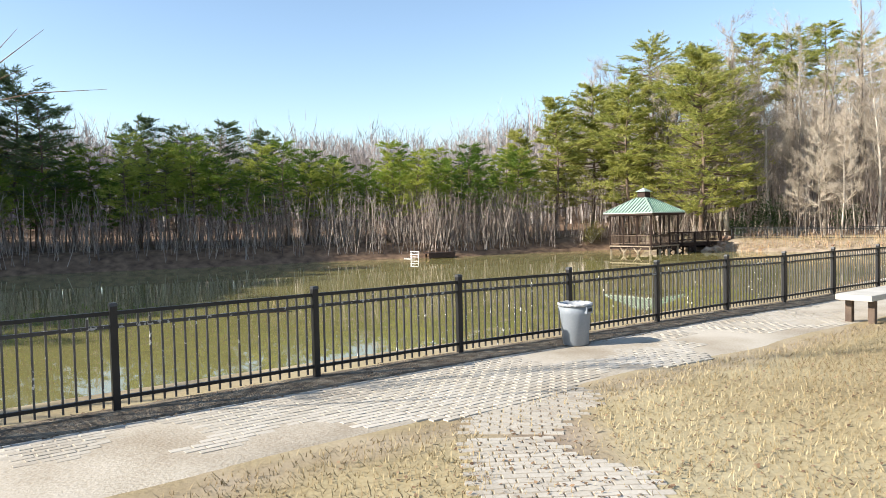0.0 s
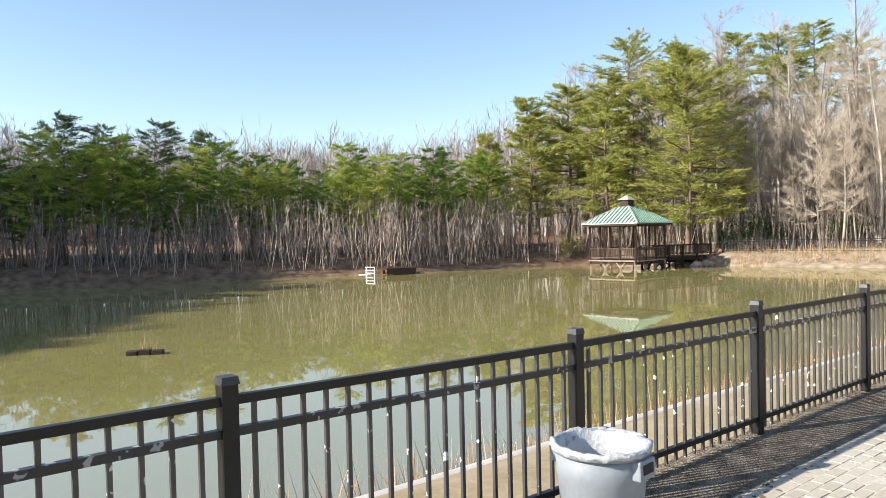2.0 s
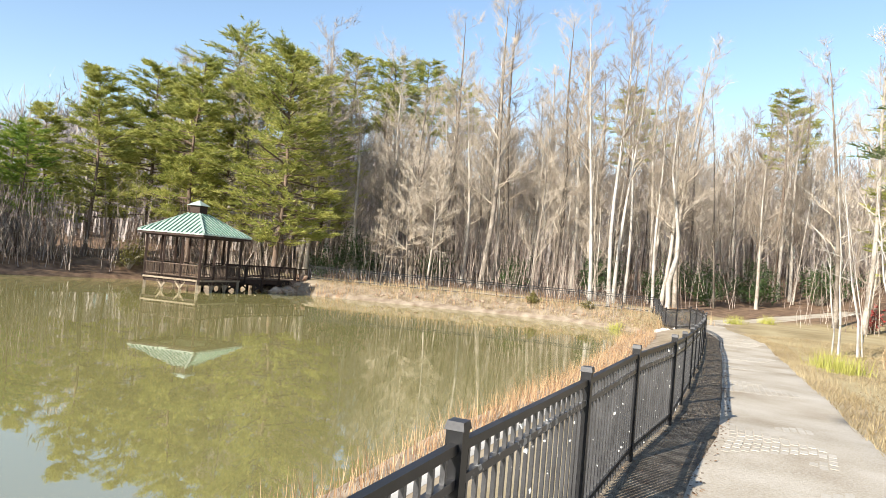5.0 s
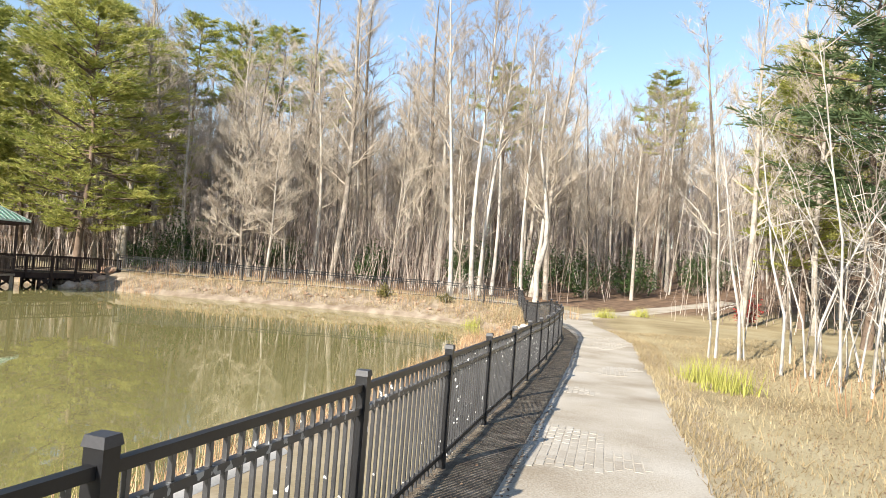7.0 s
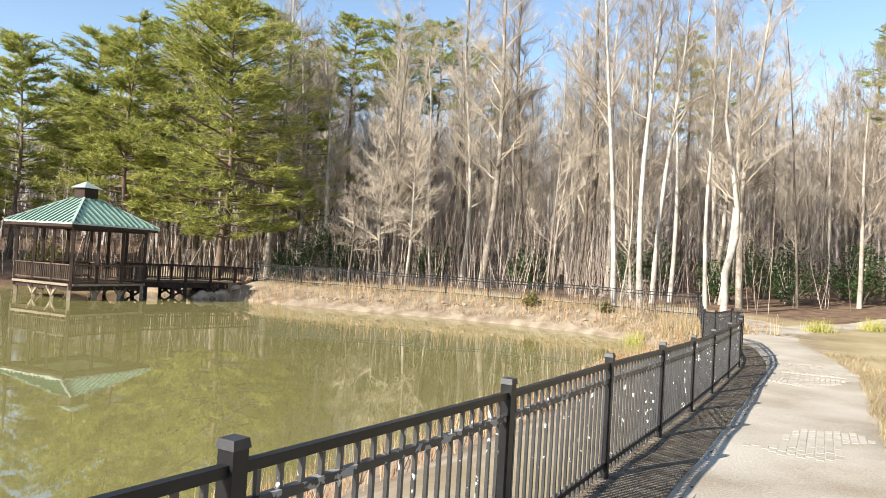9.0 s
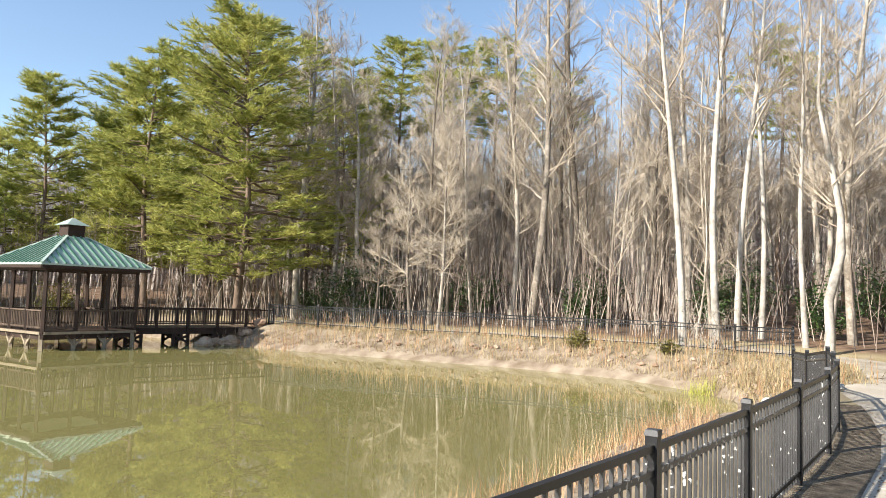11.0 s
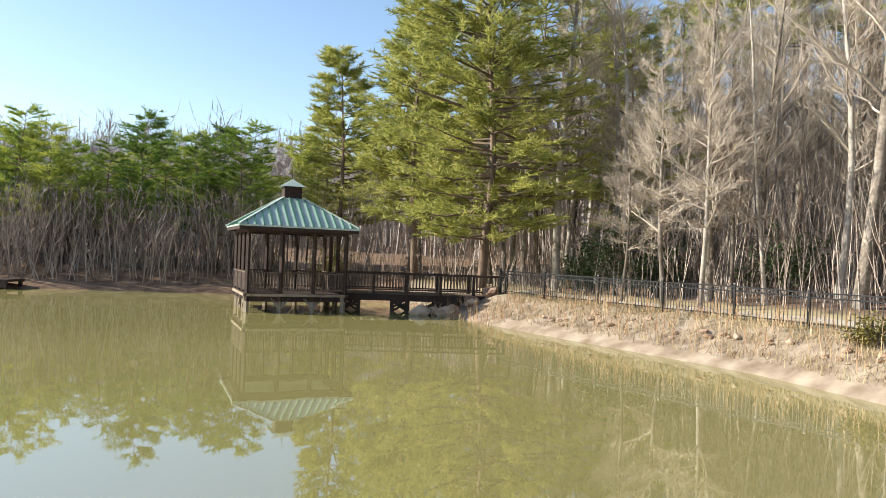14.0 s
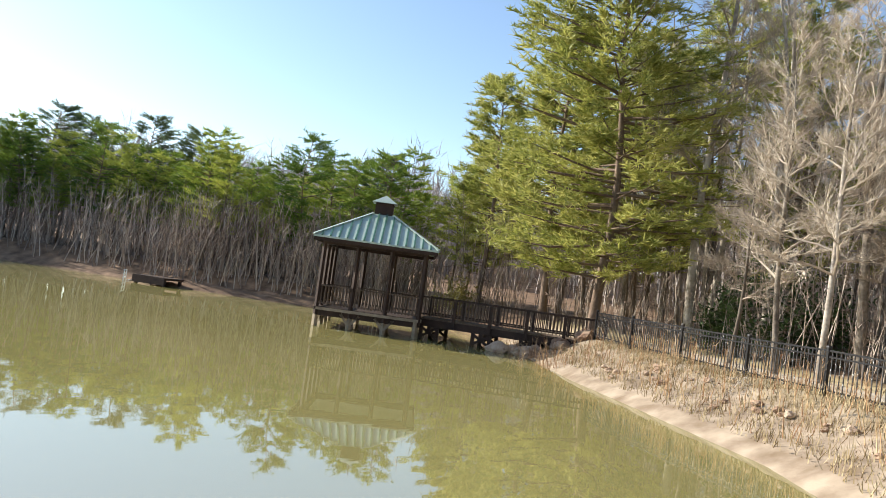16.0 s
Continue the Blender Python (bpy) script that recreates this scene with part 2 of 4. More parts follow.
# ---- mesh helpers ----
class Shape:
    """Collects vertices and faces for one mesh."""

    def __init__(self):
        self.v, self.f = [], []

    def box(self, a, b, m=None):
        (x0, y0, z0), (x1, y1, z1) = a, b
        k = len(self.v)
        pts = [(x0, y0, z0), (x1, y0, z0), (x1, y1, z0), (x0, y1, z0), (x0, y0, z1), (x1, y0, z1), (x1, y1, z1), (x0, y1, z1)]
        self.v += [tuple(m @ Vector(p)) for p in pts] if m else pts
        self.f += [(k + i, k + j, k + p, k + q) for i, j, p, q in ((0, 3, 2, 1), (4, 5, 6, 7), (0, 1, 5, 4), (1, 2, 6, 5), (2, 3, 7, 6), (3, 0, 4, 7))]
        return self

    def beam(self, a, b, w, h):
        """A bar of width w and height h between two points."""
        a, b = Vector(a), Vector(b)
        d = (b - a).normalized()
        up = Vector((0, 0, 1)) if abs(d.z) < 0.95 else Vector((0, 1, 0))
        s = d.cross(up).normalized()
        u = s.cross(d)
        k = len(self.v)
        for p in (a, b):
            for i, j in ((-1, -1), (1, -1), (1, 1), (-1, 1)):
                self.v.append(tuple(p + s * (i * w / 2) + u * (j * h / 2)))
        self.f += [(k + 3, k + 2, k + 1, k), (k + 4, k + 5, k + 6, k + 7)] + [(k + i, k + (i + 1) % 4, k + 4 + (i + 1) % 4, k + 4 + i) for i in range(4)]
        return self

    def tube(self, pts, radii, sides=5, cap=False):
        k = len(self.v)
        pts = [Vector(p) for p in pts]
        for i, (p, r) in enumerate(zip(pts, radii)):
            d = (pts[min(i + 1, len(pts) - 1)] - pts[max(i - 1, 0)]).normalized()
            s = d.cross(Vector((0.31, 0.95, 0.05))).normalized()
            u = d.cross(s)
            for j in range(sides):
                w = 2 * math.pi * j / sides
                self.v.append(tuple(p + s * (r * math.cos(w)) + u * (r * math.sin(w))))
        for i in range(len(pts) - 1):
            for j in range(sides):
                a, b = k + i * sides + j, k + i * sides + (j + 1) % sides
                self.f.append((a, b, b + sides, a + sides))
        if cap:
            self.f.append(tuple(k + (len(pts) - 1) * sides + j for j in range(sides)))
        return self

    def blade(self, p, d, w, side):
        """A narrow three-cornered leaf or needle from p along d."""
        k = len(self.v)
        p = Vector(p)
        s = Vector(side) * w
        self.v += [tuple(p - s), tuple(p + s), tuple(p + Vector(d))]
        self.f.append((k, k + 1, k + 2))
        return self

    def mesh(self, name, mat, smooth=False):
        me = bpy.data.meshes.new(name)
        me.from_pydata(self.v, [], self.f)
        me.materials.append(mat)
        if smooth:
            me.polygons.foreach_set("use_smooth", [True] * len(me.polygons))
        me.update()
        return me


def part(name, shape, mat, parent, label="", smooth=False, bevel=0.0):
    me = shape if isinstance(shape, bpy.types.Mesh) else shape.mesh(name, mat, smooth)
    if bevel:
        bm = bmesh.new()
        bm.from_mesh(me)
        bmesh.ops.bevel(bm, geom=bm.edges[:], offset=bevel, segments=2, affect="EDGES", profile=0.6)
        bm.to_mesh(me)
        bm.free()
    ob = new(name, me)
    if parent:
        ob.parent = parent
    if label:
        ob["label"] = label
    return ob


def thing(name, label, category, m=None, group="", kind=""):
    ob = new(name)
    if m is not None:
        ob.matrix_basis = m
    return tagged(ob, label, category, group, kind)


def setting(name, shape, mat, label, category, smooth=False, kind="structure"):
    ob = part(name, shape, mat, None, smooth=smooth)
    return tagged(ob, label, category, kind=kind)


def lathe(profile, sides=28):
    s = Shape()
    n = len(profile)
    for r, z in profile:
        for j in range(sides):
            w = 2 * math.pi * j / sides
            s.v.append((r * math.cos(w), r * math.sin(w), z))
    for i in range(n - 1):
        for j in range(sides):
            a, b = i * sides + j, i * sides + (j + 1) % sides
            s.f.append((a, b, b + sides, a + sides))
    return s


# ---- plan: pond, fence line, heights ----
FENCE = [(-8.22, 0.38), (-6.9, 1.41), (-5.74, 2.31), (-4.58, 3.2), (-3.43, 4.09), (-2.27, 4.99), (-1.27, 5.77), (-0.11, 6.67), (1.03, 7.58), (2.18, 8.48), (3.34, 9.37), (4.49, 10.27), (5.64, 11.17),
         (6.8, 12.06), (7.99, 12.92), (9.11, 13.73), (10.28, 14.48), (11.42, 15.37), (12.57, 16.26), (13.71, 17.17), (14.86, 18.07), (16.0, 18.98), (17.14, 19.89), (18.27, 20.81), (19.38, 21.72), (20.46, 22.58), (21.5, 23.43), (22.46, 24.34), (23.25, 25.22), (23.9, 26.0)]
CORNER = (23.9, 26.0)
RETURN = [CORNER, (24.75, 27.3), (25.6, 28.55)]
BANK_FENCE = [(25.6, 28.55), (27.1, 30.3), (28.4, 31.8), (27.9, 33.1), (26.9, 34.7), (25.7, 36.5), (24.5, 37.6), (23.3, 38.5), (21.9, 39.6), (20.4, 40.6), (18.9, 41.7), (17.4, 43.0)]
POND = [(-10.5, 1.6), (-6, 5.2), (-2.5, 7.9), (0.2, 9.9), (2.4, 11.6), (4.6, 13.3), (6.8, 15.0), (8.2, 16.1), (10.1, 17.7), (12.0, 19.0), (14.0, 20.4), (16.4, 22.3), (18.9, 24.3), (21.2, 26.4), (22.9, 27.7), (24.4, 28.4),
        (25.4, 29.7), (25.5, 31.0), (25.0, 33.1), (23.4, 35.3), (21.0, 37.4), (18.9, 39.2), (16.6, 41.5), (15.2, 43.4), (13.0, 45.6), (10.5, 46.0), (8.0, 45.2), (5.0, 44.0), (2.5, 42.6),
        (0.4, 41.4), (-2.2, 41.1), (-6, 39.6), (-12, 36.8), (-18.5, 34.2), (-25, 29.5), (-29, 22), (-29, 12), (-24, 4), (-17, 0.6)]
SIDE_LINE = [(1.75, 6.9), (1.55, 6.0), (1.45, 5.0), (1.5, 4.0), (1.75, 2.6), (2.2, 0.8), (2.9, -2.0)]
PATH_LINE = FENCE + [(24.8, 27.2), (26.2, 28.6), (28.4, 29.8), (31.5, 30.6), (36, 31.4), (42, 32)]
HEIGHTS = [(-8, 0.4, 0.95), (-0.11, 6.67, 0.905), (3.34, 9.37, 0.88), (6.8, 12.06, 0.85), (9.2, 13.7, 0.84), (10.28, 14.48, 0.835), (11.42, 15.37, 0.775), (12.57, 16.26, 0.742), (13.71, 17.17, 0.70), (14.86, 18.07, 0.66), (16.0, 18.98, 0.634), (17.14, 19.89, 0.592), (18.27, 20.81, 0.552), (19.38, 21.72, 0.525), (21.53, 23.03, 0.53), (22.85, 23.8, 0.52), (24.35, 25.6, 0.54),
           (26.1, 28.2, 0.56), (28.4, 31.8, 0.6), (26, 36, 0.62), (22, 39.6, 0.62), (17.4, 43, 0.66), (8, 50, 0.8), (-10, 46, 0.9), (-30, 38, 1.0), (1, 1, 0.9), (6, 4, 0.95), (14, 10, 0.85), (22, 17, 0.72), (30, 26, 0.65), (38, 30, 0.8),
           (32, 36, 0.75), (27, 44, 0.9)]


def seg_dist(px, py, line, closed=False):
    """Distance of points from a line of segments."""
    best = np.full(px.shape, 1e9)
    pts = list(line) + ([line[0]] if closed else [])
    for (ax, ay), (bx, by) in zip(pts, pts[1:]):
        dx, dy = bx - ax, by - ay
        t = np.clip(((px - ax) * dx + (py - ay) * dy) / (dx * dx + dy * dy), 0, 1)
        best = np.minimum(best, np.hypot(px - ax - t * dx, py - ay - t * dy))
    return best


def in_pond(px, py):
    inside = np.zeros(px.shape, bool)
    pts = POND + [POND[0]]
    for (ax, ay), (bx, by) in zip(pts, pts[1:]):
        if ay == by:
            continue
        cross = ((ay > py) != (by > py)) & (px < (bx - ax) * (py - ay) / (by - ay) + ax)
        inside ^= cross
    return inside


def ground_z(px, py):
    px, py = np.atleast_1d(np.asarray(px, float)), np.atleast_1d(np.asarray(py, float))
    d = seg_dist(px, py, POND, True)
    inside = in_pond(px, py)
    num, den = np.zeros(px.shape), np.zeros(px.shape)
    for hx, hy, hz in HEIGHTS:
        w = 1 / ((px - hx) ** 2 + (py - hy) ** 2 + 0.15) ** 1.6
        num, den = num + w * hz, den + w
    plateau = num / den
    far = np.clip(d - 7, 0, None)
    across = 1 / (1 + np.exp(-np.clip((py * 0.8 - px * 0.25 - 22) / 4, -50, 50)))
    across = np.maximum(across, 1 / (1 + np.exp(-np.clip((px - 40) / 4, -50, 50))))
    hill = across * np.minimum(0.085 * far, 6.0)
    t = np.clip(d / 1.9, 0, 1)
    ramp = 0.12 * np.clip(d / 0.25, 0, 1) + (plateau - 0.12) * t * t * (3 - 2 * t)
    wob = 0.02 * np.sin(px * 1.7 + 0.6 * py) * np.sin(py * 1.3 - 0.4 * px) * np.clip((d - 2.6) / 2, 0, 1)
    bank = (px > 13) & (py > 28)
    lumps = 0.05 * np.sin(px * 3.1 + 1.7 * np.sin(py * 2.3)) * np.sin(py * 3.7 + 1.3 * np.sin(px * 2.9)) * np.clip(d / 0.6, 0, 1) * np.clip((3.2 - d) / 0.8, 0, 1) * bank
    return np.where(inside, np.maximum(-0.9, -0.5 * d), ramp + hill + wob + lumps)


def gz(x, y):
    return float(ground_z(x, y)[0])


def offset_line(line, off):
    """The line moved to its right by off."""
    out = []
    for i, p in enumerate(line):
        a, b = Vector(line[max(0, i - 1)]), Vector(line[min(len(line) - 1, i + 1)])
        d = (b - a).normalized()
        out.append((p[0] + d.y * off, p[1] - d.x * off))
    return out


def resample(line, step):
    out, left = [], 0.0
    for a, b in zip(line, line[1:]):
        a, b = Vector(a), Vector(b)
        n = max(1, round((b - a).length / step))
        out += [tuple(a.lerp(b, i / n)) for i in range(n)]
    return out + [tuple(line[-1])]


# ---- ground and water ----
def axis(lo, hi, step, reach):
    mid = list(np.arange(lo, hi, step))
    out, s = [], step
    x = hi
    while x < reach:
        out.append(x)
        s *= 1.18
        x += s
    left, s, x = [], step, lo - step
    while x > -reach:
        left.append(x)
        s *= 1.18
        x -= s
    return np.array(left[::-1] + mid + out)


gx, gy = axis(-4, 34, 0.22, 900), axis(-1, 47, 0.22, 900)
X, Y = np.meshgrid(gx, gy)
Z = ground_z(X.ravel(), Y.ravel()).reshape(X.shape)
nx, ny = len(gx), len(gy)
verts = np.stack([X.ravel(), Y.ravel(), Z.ravel()], 1)
quads = [(j * nx + i, j * nx + i + 1, (j + 1) * nx + i + 1, (j + 1) * nx + i) for j in range(ny - 1) for i in range(nx - 1)]
me = bpy.data.meshes.new("ground")
me.from_pydata(verts.tolist(), [], quads)
me.polygons.foreach_set("use_smooth", [True] * len(me.polygons))
me.materials.append(ground_material())
shore = seg_dist(X.ravel(), Y.ravel(), POND, True)
woods = 1 / (1 + np.exp(-np.clip((Y.ravel() * 0.75 - X.ravel() * 0.35 - 17.0) / 0.8, -50, 50)))
wood_right = 1 / (1 + np.exp(-np.clip(((X.ravel() - 30) * 0.3 + (Y.ravel() - 30) * 0.9) / 0.8, -50, 50)))
leafy = np.clip(np.maximum(woods * np.clip((shore - 4.5) / 2, 0, 1), wood_right * np.clip((shore - 5) / 2, 0, 1)), 0, 1)
soil = np.clip(1.2 - np.abs(shore - 0.5) / 2.2, 0, 1) * 0.8
soil = soil * np.where((Y.ravel() > 30) & (X.ravel() < 13), 0.0, 1.0)
soil = np.maximum(soil, np.clip(1.25 - seg_dist(X.ravel(), Y.ravel(), SIDE_LINE) / 0.42, 0, 1) * 0.85)
soil = np.maximum(soil, np.clip(1.0 - np.abs(seg_dist(X.ravel(), Y.ravel(), PATH_LINE) - 1.75) / 0.55, 0, 1) * 0.6)
leafy = np.maximum(leafy, np.where((Y.ravel() > 26) & (X.ravel() < 13), 1.0, 0.0))
cover = me.color_attributes.new("cover", "FLOAT_COLOR", "POINT")
cover.data.foreach_set("color", np.stack([leafy, soil * (1 - leafy), 0 * soil, 1 + 0 * soil], 1).ravel())
tagged(new("ground", me), "dry straw lawn and tan earth banks with leaf litter under trees", "ground", kind="structure")

wide = []
cx, cy = 2.0, 24.0
for x, y in POND:
    r = math.hypot(x - cx, y - cy)
    wide.append((cx + (x - cx) * (r + 0.25) / r, cy + (y - cy) * (r + 0.25) / r, 0.0))
bm = bmesh.new()
bmesh.ops.contextual_create(bm, geom=[bm.verts.new(p) for p in wide])
bmesh.ops.triangulate(bm, faces=bm.faces[:])
bmesh.ops.recalc_face_normals(bm, faces=bm.faces[:])
if bm.faces[:][0].normal.z < 0:
    bmesh.ops.reverse_faces(bm, faces=bm.faces[:])
me = bpy.data.meshes.new("water")
bm.to_mesh(me)
bm.free()
me.materials.append(water_material())
tagged(new("water", me), "still murky olive-green pond water mirroring the trees", "pond", kind="structure")


def ribbon(line, inner, outer, lift, across=8, step=0.15, rough=0.0):
    """A strip laid on the ground to the right of a line."""
    pts = resample(line, step)
    rows = [offset_line(pts, inner + (outer - inner) * k / across) for k in range(across + 1)]
    if rough:
        rows[-1] = [(x + rough * noise.noise(Vector((x * 1.3, y * 1.3, 0.4))) + 0.4 * rough * noise.noise(Vector((x * 5, y * 5, 7))), y - rough * noise.noise(Vector((x * 1.3, y * 1.3, 0.4)))) for x, y in rows[-1]]
    s = Shape()
    xs = np.array([[p[0] for p in r] for r in rows])
    ys = np.array([[p[1] for p in r] for r in rows])
    zs = ground_z(xs.ravel(), ys.ravel()).reshape(xs.shape) + lift
    zs[0] -= 0.03
    zs[-1] -= 0.03
    n = len(pts)
    s.v = [(float(xs[k, i]), float(ys[k, i]), float(zs[k, i])) for k in range(across + 1) for i in range(n)]
    s.f = [(k * n + i, (k + 1) * n + i, (k + 1) * n + i + 1, k * n + i + 1) for k in range(across) for i in range(n - 1)]
    return s


setting("litter_strip", ribbon(FENCE, -0.12, 0.42, 0.012), M_LITTER, "gravel and leaf litter strip along the fence, darkened for its shadow", "gravel strip", True)
setting("path", ribbon(PATH_LINE, 0.2, 1.7, 0.006, rough=0.2), M_PATH, "dusty pale walking path beside the fence", "path", True)
setting("bank_path", ribbon([(26.9, 28.6), (28.3, 30.2), (29.3, 31.9), (28.6, 33.6), (27.5, 35.3), (26.2, 37.2), (24.9, 38.4), (23.7, 39.3), (22.3, 40.4), (20.7, 41.4), (19.2, 42.5), (17.2, 44.6)], 0.1, 1.3, 0.012),
        M_PATH, "pale dirt path behind the bank fence", "path", True)
setting("edging", ribbon(FENCE[:19], -1.25, -0.95, 0.03), M_CONC, "pale concrete edging below the fence on the pond side", "kerb", True)

# ---- fence ----
PICKET = Shape().box((-0.0065, -0.0065, 0.035), (0.0065, 0.0065, 0.648)).mesh("picket", M_PICKET)
POST_SHAFT = Shape().box((-0.023, -0.023, -0.12), (0.023, 0.023, 0.700)).mesh("shaft", M_FENCE)
cap_shape = Shape().box((-0.027, -0.027, 0.700), (0.027, 0.027, 0.716))
cap_shape.v[4:] = [(x * 0.85, y * 0.85, 0.722) for x, y, z in cap_shape.v[4:]]
POST_CAP = cap_shape.mesh("cap", M_CAP)


def fence_run(line, group, label):
    zs = ground_z([p[0] for p in line], [p[1] for p in line])
    for i, p in enumerate(line):
        a = Vector(line[max(i - 1, 0)])
        b = Vector(line[min(i + 1, len(line) - 1)])
        post = thing("fence_post", "square black metal fence post with a flat cap", "fence post",
                     pose(p[0], p[1], zs[i], 0, 0, math.degrees(math.atan2(b.y - a.y, b.x - a.x))), group)
        part("shaft", POST_SHAFT, None, post)
        part("cap", POST_CAP, None, post)
    for i, (a, b) in enumerate(zip(line, line[1:])):
        a, b = Vector((*a, zs[i])), Vector((*b, zs[i + 1]))
        run = b - a
        length = math.hypot(run.x, run.y)
        panel = thing("picket_fence", label, "fence", Matrix.Translation(a) @ Matrix.Rotation(math.atan2(run.y, run.x), 4, "Z"), group)
        rise = run.z
        for name, z, h in (("top_rail", 0.655, 0.026), ("middle_rail", 0.567, 0.024), ("bottom_rail", 0.092, 0.024)):
            part(name, Shape().beam((0.024, 0, z + rise * 0.024 / length), (length - 0.024, 0, z + rise * (1 - 0.024 / length)), 0.024, h), M_GLINT_RAIL if name == "middle_rail" and group == "fence beside the path" else M_FENCE, panel)
        n = max(3, round(length / 0.077))
        for k in range(1, n):
            bar = part("picket", PICKET, None, panel)
            bar.location = (length * k / n, 0, rise * k / n)


fence_run(FENCE, "fence beside the path", "black metal picket fence panel with double top rail")
fence_run(RETURN, "fence beside the path", "black metal picket fence panel with double top rail")
fence_run(resample(BANK_FENCE, 1.46), "fence on the far bank", "black metal picket fence panel on the far bank")


# ---- trash can ----
def trash_can(m):
    can = thing("trash_can", "grey plastic trash can with a clear bag liner on the path", "trash can", m)
    part("body", lathe([(0.0, 0.012), (0.118, 0.0), (0.128, 0.006), (0.152, 0.30), (0.156, 0.31), (0.159, 0.40), (0.150, 0.40), (0.146, 0.31), (0.12, 0.03), (0, 0.03)], 36), M_CAN, can, smooth=True)
    part("rim", lathe([(0.158, 0.392), (0.172, 0.394), (0.174, 0.412), (0.168, 0.420), (0.155, 0.418), (0.152, 0.395)], 36), M_CAN, can, "thick rolled rim", smooth=True)
    bag = lathe([(0.171, 0.402), (0.176, 0.408), (0.175, 0.420), (0.165, 0.424), (0.150, 0.415), (0.140, 0.33), (0.128, 0.25), (0.06, 0.22), (0, 0.215)], 40)
    r = random.Random(4)
    bag.v = [(x * (1 + r.uniform(-0.015, 0.02)), y * (1 + r.uniform(-0.015, 0.02)), z + r.uniform(-0.008, 0.006)) for x, y, z in bag.v]
    part("bag_liner", bag, M_LINER, can, "translucent white bag folded over the rim", smooth=True)
    for w in (-72, 108):
        h = part("handle", Shape().box((0.146, -0.048, 0.325), (0.182, 0.048, 0.392)), M_CAN, can, bevel=0.006)
        h.rotation_euler.z = radians(w)
        # Dark plate on the handle paints the shade inside its grip.
        hole = part("grip_hole_shade", Shape().box((-0.002, -0.03, -0.016), (0.003, 0.03, 0.016)), M_DARK, h)
        hole.location = (0.1825, 0, 0.362)
    return can


trash_can(pose(2.15, 7.97, gz(2.15, 7.97) + 0.012, 0, 0, 25) @ Matrix.Scale(0.95, 4))


# ---- bench ----
def bench(m):
    b = thing("bench", "pale concrete slab bench on square legs at the lawn edge", "bench", m)
    part("seat", Shape().box((-0.75, -0.19, 0.27), (0.75, 0.19, 0.335)), M_CONC, b, bevel=0.008)
    for x in (-0.56, 0.5):
        for y in (-0.12, 0.12):
            part("leg", Shape().box((x - 0.035, y - 0.035, -0.04), (x + 0.035, y + 0.035, 0.27)), M_RAIL, b, "dark brown square leg", bevel=0.005)


bench(pose(5.97, 9.42, gz(5.97, 9.42), 0, 0, 37))


